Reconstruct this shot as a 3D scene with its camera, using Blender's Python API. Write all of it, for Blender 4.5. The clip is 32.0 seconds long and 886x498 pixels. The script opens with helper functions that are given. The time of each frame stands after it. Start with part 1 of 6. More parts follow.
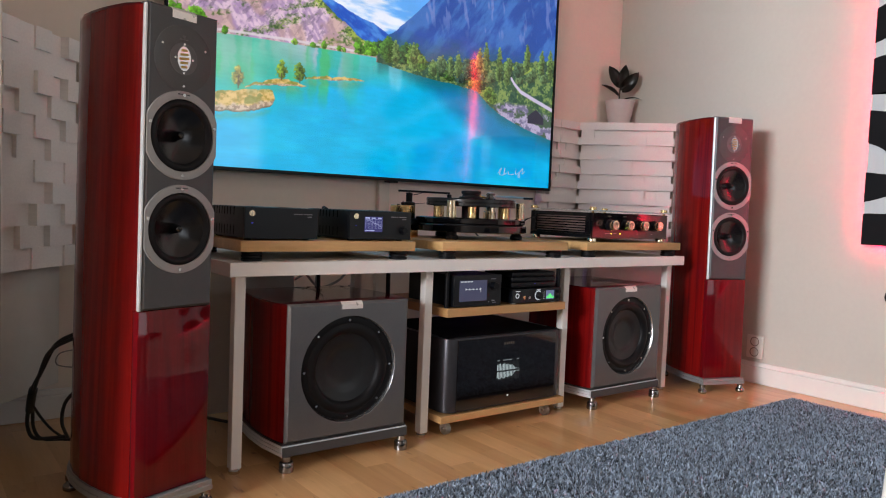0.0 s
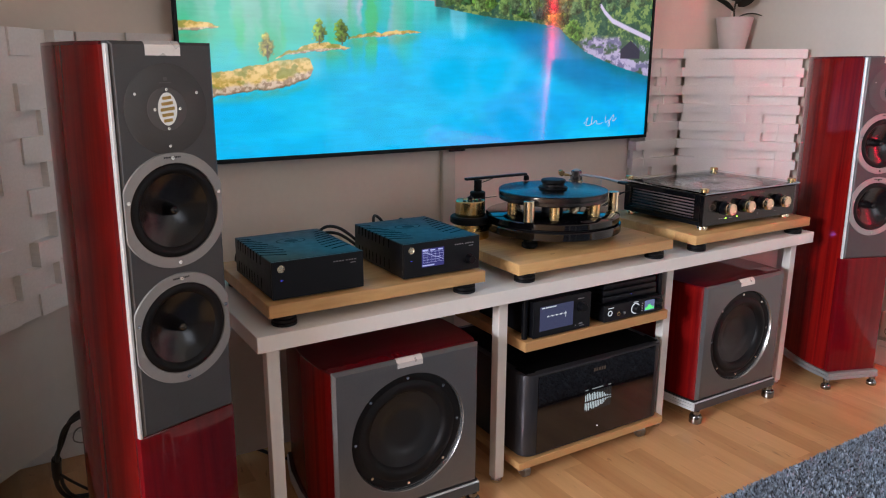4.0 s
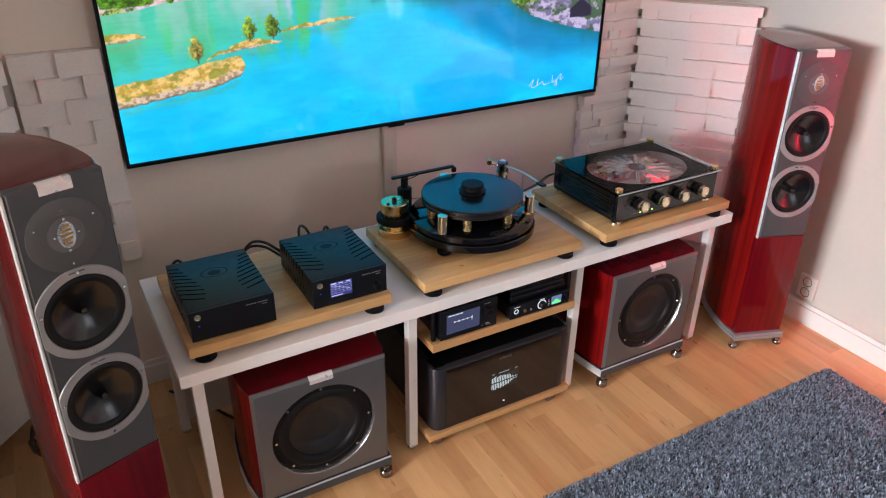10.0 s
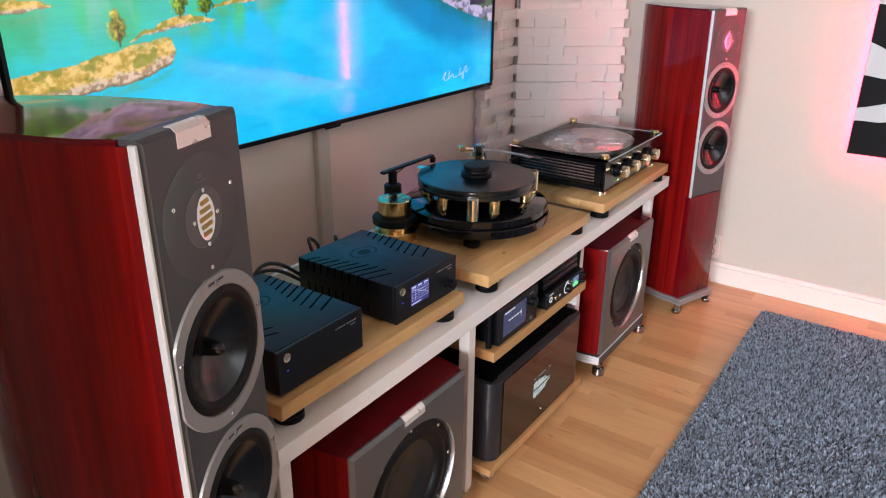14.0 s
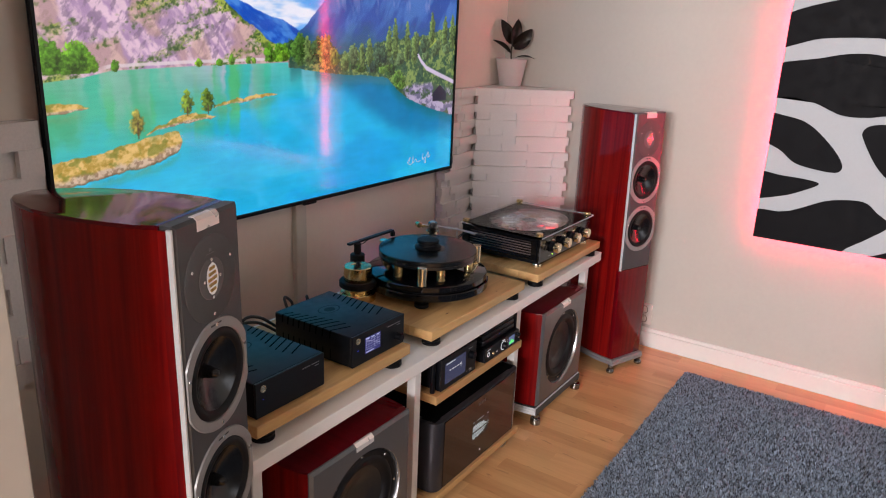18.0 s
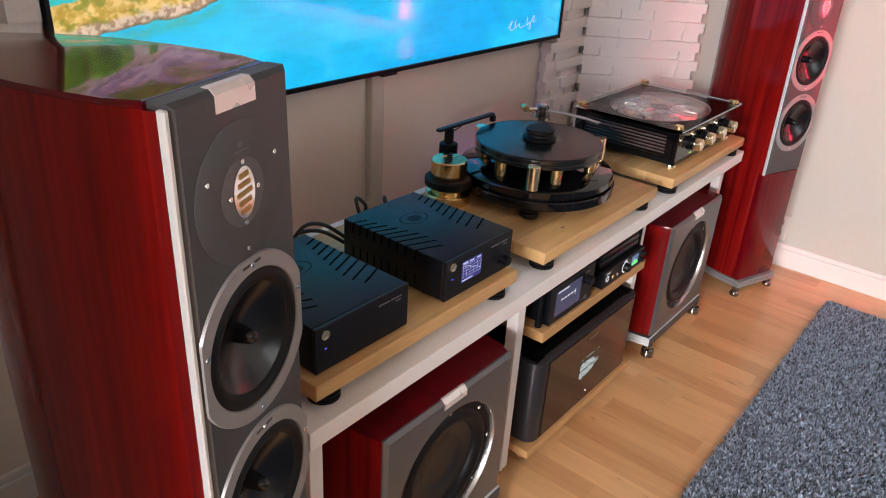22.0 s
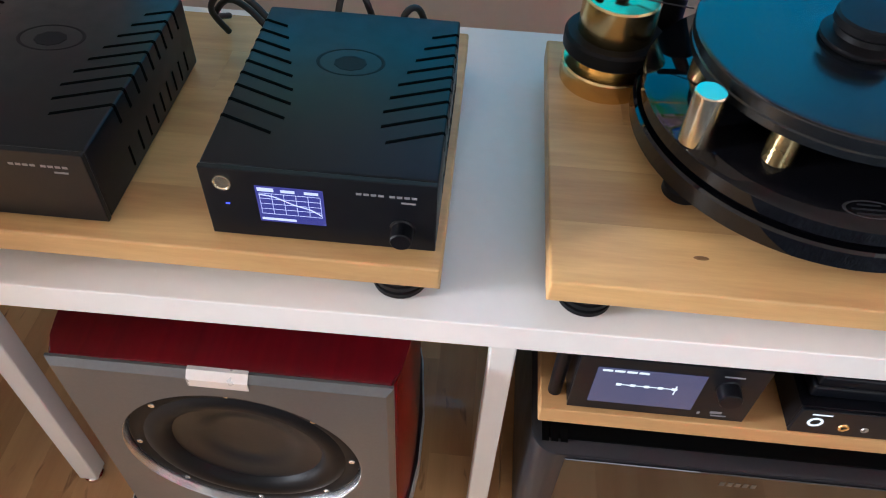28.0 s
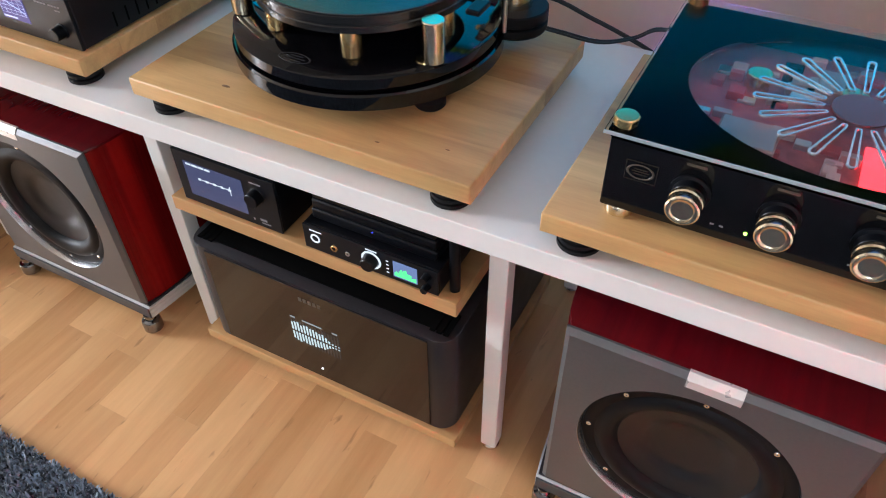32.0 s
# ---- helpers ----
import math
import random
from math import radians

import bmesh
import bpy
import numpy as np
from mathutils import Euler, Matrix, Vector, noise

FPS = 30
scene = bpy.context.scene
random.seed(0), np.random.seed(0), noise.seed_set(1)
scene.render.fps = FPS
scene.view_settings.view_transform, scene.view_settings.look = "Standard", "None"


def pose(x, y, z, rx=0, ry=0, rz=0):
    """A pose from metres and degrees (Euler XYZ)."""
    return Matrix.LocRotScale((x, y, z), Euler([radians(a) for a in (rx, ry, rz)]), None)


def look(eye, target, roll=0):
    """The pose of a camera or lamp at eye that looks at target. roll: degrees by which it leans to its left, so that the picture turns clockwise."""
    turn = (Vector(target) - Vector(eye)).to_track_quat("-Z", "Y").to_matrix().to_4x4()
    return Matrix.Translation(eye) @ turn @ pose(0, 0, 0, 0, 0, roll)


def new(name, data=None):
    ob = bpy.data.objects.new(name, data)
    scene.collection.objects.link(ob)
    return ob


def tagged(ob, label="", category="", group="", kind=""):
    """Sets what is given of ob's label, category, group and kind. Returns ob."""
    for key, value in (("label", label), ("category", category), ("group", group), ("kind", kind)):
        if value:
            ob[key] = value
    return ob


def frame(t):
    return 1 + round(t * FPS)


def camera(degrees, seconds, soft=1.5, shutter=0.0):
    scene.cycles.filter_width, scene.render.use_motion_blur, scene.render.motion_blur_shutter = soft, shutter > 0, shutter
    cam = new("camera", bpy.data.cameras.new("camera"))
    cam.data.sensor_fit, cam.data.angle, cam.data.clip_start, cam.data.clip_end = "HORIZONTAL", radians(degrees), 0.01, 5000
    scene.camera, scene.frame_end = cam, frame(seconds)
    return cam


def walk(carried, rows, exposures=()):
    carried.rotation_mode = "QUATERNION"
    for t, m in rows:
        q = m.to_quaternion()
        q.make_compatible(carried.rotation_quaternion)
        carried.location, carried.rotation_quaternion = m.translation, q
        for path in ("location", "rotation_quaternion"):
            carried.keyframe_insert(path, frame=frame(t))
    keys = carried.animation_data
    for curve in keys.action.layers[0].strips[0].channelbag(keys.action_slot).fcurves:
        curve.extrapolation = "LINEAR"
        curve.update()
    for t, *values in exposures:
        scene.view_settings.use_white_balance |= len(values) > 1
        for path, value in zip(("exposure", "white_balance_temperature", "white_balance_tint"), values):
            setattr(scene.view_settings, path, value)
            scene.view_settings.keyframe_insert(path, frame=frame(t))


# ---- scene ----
cam = camera(62.4, 32.0, 1.1)
PATH = [
    (0, (0.188, 0.167, 0.685), (1.392, 1.76, 0.573), 2.3),
    (0.5, (0.188, 0.164, 0.685), (1.385, 1.762, 0.574), 2.0),
    (1, (0.186, 0.171, 0.687), (1.378, 1.773, 0.577), 2.0),
    (1.5, (0.209, 0.193, 0.695), (1.392, 1.802, 0.579), 1.9),
    (2, (0.25, 0.273, 0.717), (1.429, 1.883, 0.58), 1.8),
    (2.5, (0.275, 0.382, 0.748), (1.437, 1.999, 0.562), 1.7),
    (3, (0.344, 0.454, 0.79), (1.487, 2.078, 0.547), 1.4),
    (3.5, (0.4, 0.518, 0.907), (1.451, 2.184, 0.559), 0.8),
    (5.5, (0.537, 0.539, 1.415), (1.506, 2.051, 0.535), 1.2),
    (6, (0.549, 0.496, 1.493), (1.455, 2.006, 0.545), 1.9),
    (6.5, (0.648, 0.43, 1.538), (1.445, 1.989, 0.57), 2.8),
    (7, (0.724, 0.377, 1.572), (1.459, 1.958, 0.592), 2.5),
    (7.5, (0.748, 0.342, 1.614), (1.476, 1.921, 0.626), 2.0),
    (8, (0.766, 0.302, 1.635), (1.509, 1.884, 0.663), 1.5),
    (8.5, (0.775, 0.271, 1.641), (1.535, 1.853, 0.682), 1.1),
    (9, (0.783, 0.254, 1.637), (1.56, 1.834, 0.689), 0.7),
    (9.5, (0.761, 0.294, 1.628), (1.579, 1.854, 0.68), 0.7),
    (10, (0.695, 0.408, 1.588), (1.568, 1.939, 0.643), 0.7),
    (10.5, (0.586, 0.557, 1.532), (1.523, 2.056, 0.597), 1.2),
    (11, (0.526, 0.68, 1.459), (1.523, 2.154, 0.546), 1.6),
    (11.5, (0.529, 0.839, 1.38), (1.585, 2.284, 0.487), 1.7),
    (12, (0.526, 0.988, 1.329), (1.632, 2.41, 0.46), 1.6),
    (12.5, (0.474, 1.13, 1.283), (1.679, 2.468, 0.413), 1.1),
    (13, (0.408, 1.19, 1.261), (1.737, 2.421, 0.413), 0.4),
    (13.5, (0.312, 1.158, 1.25), (1.762, 2.289, 0.463), 0.4),
    (15.5, (0.032, 1.023, 1.272), (1.619, 2.006, 0.553), 1.1),
    (16, (0.007, 0.973, 1.317), (1.619, 1.984, 0.702), 1.5),
    (16.5, (-0.006, 0.949, 1.338), (1.61, 1.979, 0.768), 2.1),
    (17, (-0.014, 0.917, 1.355), (1.596, 1.96, 0.788), 2.4),
    (17.5, (-0.016, 0.889, 1.369), (1.588, 1.937, 0.795), 2.5),
    (18, (-0.019, 0.872, 1.374), (1.58, 1.921, 0.788), 2.5),
    (18.5, (-0.024, 0.862, 1.375), (1.572, 1.91, 0.781), 2.3),
    (19, (-0.021, 0.849, 1.372), (1.572, 1.897, 0.769), 2.3),
    (19.5, (-0.015, 0.849, 1.37), (1.57, 1.898, 0.747), 2.4),
    (20, (0.0, 0.872, 1.358), (1.571, 1.922, 0.702), 2.6),
    (20.5, (0.062, 0.957, 1.326), (1.606, 2.012, 0.616), 3.1),
    (21, (0.142, 1.088, 1.296), (1.649, 2.152, 0.523), 3.5),
    (21.5, (0.204, 1.174, 1.282), (1.662, 2.259, 0.446), 3.8),
    (22, (0.301, 1.217, 1.254), (1.705, 2.322, 0.355), 3.6),
    (22.5, (0.405, 1.234, 1.223), (1.751, 2.35, 0.25), 3.3),
    (23, (0.509, 1.272, 1.165), (1.766, 2.399, 0.093), 2.1),
    (23.5, (0.635, 1.34, 1.114), (1.809, 2.41, -0.102), 2.2),
    (24, (0.742, 1.375, 1.072), (1.833, 2.426, -0.233), 2.8),
    (24.5, (0.841, 1.361, 1.051), (1.829, 2.461, -0.295), 2.8),
    (25, (0.922, 1.355, 1.033), (1.782, 2.51, -0.356), 4.1),
    (25.5, (0.992, 1.414, 1.05), (1.664, 2.645, -0.375), 4.7),
    (27.5, (1.292, 1.413, 1.088), (1.324, 2.765, -0.386), 3.4),
    (28, (1.404, 1.464, 1.078), (1.342, 2.798, -0.411), 3.2),
    (28.5, (1.526, 1.468, 1.074), (1.406, 2.761, -0.447), 3.2),
    (29, (1.657, 1.405, 1.056), (1.461, 2.72, -0.438), 2.4),
    (29.5, (1.74, 1.397, 1.054), (1.498, 2.683, -0.459), 2.1),
    (30, (1.843, 1.437, 1.042), (1.541, 2.704, -0.476), 1.7),
    (30.5, (1.943, 1.45, 1.056), (1.576, 2.699, -0.462), 1.4),
    (31, (2.07, 1.425, 1.066), (1.578, 2.654, -0.433), 0.7),
    (31.5, (2.187, 1.378, 1.091), (1.58, 2.608, -0.365), -0.3),
    (32, (2.29, 1.291, 1.118), (1.61, 2.556, -0.274), -0.8),
]
walk(cam, [(t, look(eye, target, roll)) for t, eye, target, roll in PATH],
     [(0.0, -0.02, 6350, 10), (2.0, -0.04, 6200, 11), (6.0, 0.33, 6300, 14), (13.0, 0.41, 6350, 14), (16.0, 0.02, 6550, 14), (18.0, -0.06, 6650, 16), (20.0, -0.06, 6700, 17), (21.0, 0.10, 6700, 17), (23.0, 0.48, 6300, 9), (24.0, 0.64, 6050, 6), (25.0, 0.69, 6000, 6), (28.0, 0.86, 5850, 8),
      (29.0, 0.72, 5950, 8), (30.0, 0.78, 5850, 8), (32.0, 0.75, 5850, 7)])
SIDE_W, REAR_W, TV_GLOW, LED = 440.0, 10.0, 0.98, 100.0

# ---- light ----
world = bpy.data.worlds.new("world")
scene.world = world
world.use_nodes = True
sky = world.node_tree.nodes.new("ShaderNodeTexSky")
sky.sky_type, sky.sun_disc, sky.sun_elevation, sky.sun_rotation = "NISHITA", False, radians(38), radians(95)
world.node_tree.links.new(sky.outputs[0], world.node_tree.nodes["Background"].inputs[0])
world.node_tree.nodes["Background"].inputs[1].default_value = 0.06


def area_light(name, place, turn, wide, high, watts, colour):
    lamp = bpy.data.lights.new(name, "AREA")
    lamp.shape, lamp.size, lamp.size_y, lamp.energy, lamp.color = "RECTANGLE", wide, high, watts, colour
    ob = new(name, lamp)
    ob.matrix_world = Matrix.Translation(place) @ turn
    return ob


# unseen daylight from the adjoining room, and an added fill lamp from the south
area_light("window_daylight", (-4.6, 0.48, 1.86), pose(0, 0, 0, 90, 0, -90), 2.0, 0.9, SIDE_W, (0.985, 0.97, 1.0))
area_light("window_daylight", (2.50, -1.75, 1.55), pose(0, 0, 0, 90, 0, 12), 1.0, 1.2, REAR_W, (0.95, 0.97, 1.0))


# ---- materials ----
def mat(name, colour, rough=0.5, metal=0.0, grain=0.06, scale=30.0, bump=0.0, coat=0.0, stretch=(1, 1, 1), rand=0.0, spec=0.5, blotch=0.0):
    """A painted, metal or plastic surface with fine and broad variation."""
    m = bpy.data.materials.new(name)
    m.use_nodes = True
    n, l = m.node_tree.nodes, m.node_tree.links
    b = n["Principled BSDF"]
    b.inputs["Metallic"].default_value, b.inputs["Roughness"].default_value = metal, rough
    b.inputs["Coat Weight"].default_value, b.inputs["Coat Roughness"].default_value = coat, 0.04
    b.inputs["Specular IOR Level"].default_value = spec
    geo, mp = n.new("ShaderNodeTexCoord"), n.new("ShaderNodeMapping")
    mp.inputs["Scale"].default_value = stretch
    l.new(geo.outputs["Object"], mp.inputs[0])
    fine, broad = n.new("ShaderNodeTexNoise"), n.new("ShaderNodeTexNoise")
    fine.inputs["Scale"].default_value, fine.inputs["Detail"].default_value = scale, 6
    broad.inputs["Scale"].default_value, broad.inputs["Detail"].default_value = scale * 0.12, 3
    l.new(mp.outputs[0], fine.inputs[0]), l.new(mp.outputs[0], broad.inputs[0])
    add = n.new("ShaderNodeMath")
    add.operation = "ADD"
    l.new(fine.outputs[0], add.inputs[0]), l.new(broad.outputs[0], add.inputs[1])
    last = add
    if rand:
        info, mul, more = n.new("ShaderNodeObjectInfo"), n.new("ShaderNodeMath"), n.new("ShaderNodeMath")
        mul.operation, mul.inputs[1].default_value, more.operation = "MULTIPLY_ADD", rand, "ADD"
        mul.inputs[2].default_value = -rand / 2
        l.new(info.outputs["Random"], mul.inputs[0]), l.new(add.outputs[0], more.inputs[0]), l.new(mul.outputs[0], more.inputs[1])
        last = more
    ramp = n.new("ShaderNodeMapRange")
    ramp.inputs[1].default_value, ramp.inputs[2].default_value = 0.55, 1.45
    ramp.inputs[3].default_value, ramp.inputs[4].default_value = 1 - grain * 1.6 - rand * 0.5, 1 + grain * 1.6 + rand * 0.5
    ramp.clamp = False
    l.new(last.outputs[0], ramp.inputs[0])
    mix = n.new("ShaderNodeVectorMath")
    mix.operation = "SCALE"
    mix.inputs[0].default_value = colour
    l.new(ramp.outputs[0], mix.inputs["Scale"])
    l.new(mix.outputs[0], b.inputs["Base Color"])
    rr = n.new("ShaderNodeMapRange")
    rr.inputs[1].default_value, rr.inputs[2].default_value = 0.2, 0.8
    rr.inputs[3].default_value, rr.inputs[4].default_value = rough * 0.85, min(1, rough * 1.2)
    l.new(broad.outputs[0], rr.inputs[0]), l.new(rr.outputs[0], b.inputs["Roughness"])
    if bump:
        bp = n.new("ShaderNodeBump")
        bp.inputs["Strength"].default_value, bp.inputs["Distance"].default_value = bump, 0.002
        l.new(fine.outputs[0], bp.inputs["Height"]), l.new(bp.outputs[0], b.inputs["Normal"])
    return m


def wood(name, light, dark, rough, coat=0.0, along=(14, 1.2, 14), rand=0.0, streak=9.0):
    """Wood with streaks along one axis and growth figures; rand: how far single pieces differ."""
    m = mat(name, light, rough, coat=coat)
    n, l = m.node_tree.nodes, m.node_tree.links
    b = n["Principled BSDF"]
    geo, mp = n.new("ShaderNodeTexCoord"), n.new("ShaderNodeMapping")
    mp.inputs["Scale"].default_value = along
    info, shift = n.new("ShaderNodeObjectInfo"), n.new("ShaderNodeVectorMath")
    shift.operation = "ADD"
    many = n.new("ShaderNodeVectorMath")
    many.operation = "SCALE"
    many.inputs[0].default_value = (7.1, 13.3, 3.7)
    l.new(info.outputs["Random"], many.inputs["Scale"])
    l.new(geo.outputs["Object"], shift.inputs[0]), l.new(many.outputs[0], shift.inputs[1]), l.new(shift.outputs[0], mp.inputs[0])
    big, fib = n.new("ShaderNodeTexNoise"), n.new("ShaderNodeTexNoise")
    big.inputs["Scale"].default_value, big.inputs["Detail"].default_value, big.inputs["Distortion"].default_value = 1.3, 4, 1.2
    fib.inputs["Scale"].default_value, fib.inputs["Detail"].default_value, fib.inputs["Roughness"].default_value = streak, 8, 0.7
    l.new(mp.outputs[0], big.inputs[0]), l.new(mp.outputs[0], fib.inputs[0])
    a = n.new("ShaderNodeMath")
    a.operation, a.inputs[1].default_value = "MULTIPLY_ADD", 0.55
    l.new(fib.outputs[0], a.inputs[0]), l.new(big.outputs[0], a.inputs[2])
    c = n.new("ShaderNodeMath")
    c.operation, c.inputs[1].default_value = "MULTIPLY_ADD", rand
    l.new(info.outputs["Random"], c.inputs[0]), l.new(a.outputs[0], c.inputs[2])
    ramp = n.new("ShaderNodeMapRange")
    ramp.inputs[1].default_value, ramp.inputs[2].default_value = 0.5, 1.05 + rand
    l.new(c.outputs[0], ramp.inputs[0])
    mix = n.new("ShaderNodeMix")
    mix.data_type = "RGBA"
    mix.inputs[6].default_value, mix.inputs[7].default_value = (*light, 1), (*dark, 1)
    l.new(ramp.outputs[0], mix.inputs[0]), l.new(mix.outputs[2], b.inputs["Base Color"])
    return m


def glow(name, colour, strength):
    m = bpy.data.materials.new(name)
    m.use_nodes = True
    b = m.node_tree.nodes["Principled BSDF"]
    b.inputs["Base Color"].default_value = (0.01, 0.01, 0.01, 1)
    b.inputs["Emission Color"].default_value, b.inputs["Emission Strength"].default_value = (*colour, 1), strength
    b.inputs["Roughness"].default_value = 0.2
    return m


def clear(name, colour=(1, 1, 1), rough=0.02, ior=1.45):
    m = bpy.data.materials.new(name)
    m.use_nodes = True
    b = m.node_tree.nodes["Principled BSDF"]
    b.inputs["Base Color"].default_value, b.inputs["Transmission Weight"].default_value = (*colour, 1), 1.0
    b.inputs["Roughness"].default_value, b.inputs["IOR"].default_value = rough, ior
    return m


def flecked(m):
    """Adds sparse dark knots and flecks along the grain."""
    n, l = m.node_tree.nodes, m.node_tree.links
    b = n["Principled BSDF"]
    old = b.inputs["Base Color"].links[0].from_socket
    geo, mp, noise, rng, mix = n.new("ShaderNodeTexCoord"), n.new("ShaderNodeMapping"), n.new("ShaderNodeTexNoise"), n.new("ShaderNodeMapRange"), n.new("ShaderNodeMix")
    info, shift = n.new("ShaderNodeObjectInfo"), n.new("ShaderNodeVectorMath")
    shift.operation = "ADD"
    l.new(geo.outputs["Object"], shift.inputs[0]), l.new(info.outputs["Location"], shift.inputs[1]), l.new(shift.outputs[0], mp.inputs[0])
    mp.inputs["Scale"].default_value = (60, 14, 20)
    noise.inputs["Scale"].default_value, noise.inputs["Detail"].default_value, noise.inputs["Distortion"].default_value = 1.0, 3, 0.6
    l.new(mp.outputs[0], noise.inputs[0]), l.new(noise.outputs[0], rng.inputs[0])
    rng.inputs[1].default_value, rng.inputs[2].default_value, rng.inputs[4].default_value = 0.66, 0.76, 0.75
    mix.data_type, mix.inputs[7].default_value = "RGBA", (0.20, 0.095, 0.035, 1)
    l.new(rng.outputs[0], mix.inputs[0]), l.new(old, mix.inputs[6]), l.new(mix.outputs[2], b.inputs["Base Color"])


# north wall lightened for its weak light, east wall darkened against strong side light
WALL = mat("wall_paint", (0.81, 0.725, 0.635), 0.75, grain=0.02, scale=60, bump=0.15)
EAST_WALL = mat("darkened_east_wall_paint", (0.54, 0.525, 0.465), 0.7, grain=0.02, scale=60, bump=0.12)
# unseen walls, kept dark so that less light bounces back
FARWALL = mat("low_bounce_wall_paint", (0.17, 0.155, 0.14), 0.75, grain=0.03, scale=40)
# ceiling below white, to lessen the light it throws back
CEIL = mat("ceiling_paint", (0.55, 0.54, 0.52), 0.9, grain=0.02, scale=40)
TRIM = mat("trim_paint", (0.76, 0.75, 0.72), 0.4, grain=0.02, scale=30)
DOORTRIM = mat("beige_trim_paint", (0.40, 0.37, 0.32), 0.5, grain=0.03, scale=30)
TABLE = mat("white_laminate", (0.83, 0.82, 0.80), 0.38, grain=0.015, scale=80, bump=0.03)
LEGM = mat("white_steel", (0.78, 0.77, 0.74), 0.4, grain=0.02, scale=60)
FOAM = mat("white_foam", (0.82, 0.78, 0.75), 0.85, grain=0.04, scale=90, bump=0.2, rand=0.05)
PANEL = mat("white_board", (0.62, 0.60, 0.56), 0.75, grain=0.03, scale=30)
FLOOR = wood("beech_floor", (0.76, 0.475, 0.225), (0.45, 0.235, 0.092), 0.29, along=(11, 1.0, 11), rand=0.62)
flecked(FLOOR)
FLOOR.node_tree.nodes["Principled BSDF"].inputs["Coat Weight"].default_value = 0.28
JOINT = mat("floor_joint", (0.30, 0.17, 0.08), 0.6)
BOARD = wood("oiled_oak_board", (0.74, 0.48, 0.205), (0.36, 0.185, 0.065), 0.40, along=(1.6, 15, 15), rand=0.4)
SHELFW = wood("oiled_oak_shelf", (0.60, 0.36, 0.15), (0.40, 0.21, 0.08), 0.45, along=(1.4, 12, 12), rand=0.2)
KNOT = mat("wood_knot", (0.22, 0.115, 0.045), 0.5, grain=0.2)
VENEER = wood("red_lacquered_veneer", (0.26, 0.0075, 0.0050), (0.082, 0.0016, 0.0028), 0.11, coat=0.14, along=(24, 24, 0.6), streak=4.0)
SUBVENEER = wood("red_satin_veneer", (0.25, 0.007, 0.0055), (0.080, 0.0016, 0.0030), 0.22, along=(24, 24, 0.6), streak=4.0)
SUBVENEER.node_tree.nodes["Principled BSDF"].inputs["IOR"].default_value = 1.18
VENEERH = wood("red_lacquered_top", (0.12, 0.002, 0.006), (0.080, 0.0013, 0.0045), 0.10, coat=0.5, along=(26, 1.0, 26), streak=5.0)
VENEERF = wood("red_lacquered_front", (0.16, 0.0025, 0.006), (0.085, 0.0013, 0.004), 0.06, coat=0.25, along=(22, 22, 0.7), streak=5.0)
for m in (VENEER, VENEERH, VENEERF):
    m.node_tree.nodes["Principled BSDF"].inputs["Specular IOR Level"].default_value = 0.16
# subwoofer copy of the baffle grey, lightened for the light it reflects
SUBBAFFLE = mat("brightened_grey_baffle", (0.145, 0.147, 0.152), 0.36, 0.6, grain=0.05, scale=200, bump=0.04)
BAFFLE = mat("grey_satin_baffle", (0.062, 0.065, 0.070), 0.42, 0.25, grain=0.05, scale=200, bump=0.04)
PLINTH = mat("grey_plinth", (0.27, 0.28, 0.29), 0.3, 0.35, grain=0.05, scale=90)
SILVER = mat("brushed_silver", (0.62, 0.62, 0.62), 0.3, 1.0, grain=0.05, scale=160)
RING = mat("grey_driver_ring", (0.30, 0.30, 0.30), 0.4, 0.35, grain=0.04, scale=120)
BADGE = mat("satin_badge_plate", (0.84, 0.80, 0.78), 0.28, 0.45, grain=0.03, scale=200)
SPOKE = mat("polished_spoke", (0.84, 0.82, 0.82), 0.16, 0.8, grain=0.03, scale=200)
CHROME = mat("chrome", (0.75, 0.75, 0.75), 0.08, 1.0, grain=0.02)
RUBBER = mat("black_rubber", (0.005, 0.005, 0.006), 0.5, grain=0.1, scale=90, spec=0.2)
CONE = mat("black_glossy_cone", (0.004, 0.004, 0.005), 0.22, grain=0.1, scale=60, spec=0.5)
SUBCONE = mat("dark_fibre_cone", (0.011, 0.012, 0.0135), 0.38, spec=0.4, grain=0.08, scale=220, bump=0.05)
BLACK = mat("black_anodised", (0.003, 0.0036, 0.0055), 0.36, spec=0.22, grain=0.1, scale=300, bump=0.05)
BLACKCASE = mat("black_powder_coat", (0.0038, 0.0052, 0.0080), 0.36, spec=0.32, grain=0.06, scale=400, bump=0.012)
MATTEBLACK = mat("matte_black_print", (0.004, 0.005, 0.007), 0.5, spec=0.22)
SLOT = mat("slot_black", (0.0025, 0.0025, 0.0025), 0.8, spec=0.03)
GLOSS = mat("black_acrylic", (0.003, 0.003, 0.004), 0.04, grain=0.05, coat=0.1, spec=0.45)
VINYL = mat("black_record_platter", (0.004, 0.005, 0.006), 0.25, grain=0.05, coat=0.1, spec=0.6)
BRASS = mat("polished_brass", (0.80, 0.60, 0.29), 0.24, 1.0, grain=0.05, scale=120)
GOLD = mat("pale_gold", (0.86, 0.75, 0.54), 0.2, 1.0, grain=0.04, scale=120)
GLASSFRONT = mat("smoked_glass_front", (0.006, 0.005, 0.006), 0.05, grain=0.05, spec=0.6)
STRIPM = mat("bright_sheen_metal", (0.70, 0.74, 0.76), 0.32, 0.35, grain=0.03, scale=160)
GREYCASE = mat("dark_grey_aluminium", (0.045, 0.045, 0.052), 0.34, 0.6, grain=0.05, scale=200)
TEXTM = mat("grey_print", (0.24, 0.24, 0.26), 0.5)
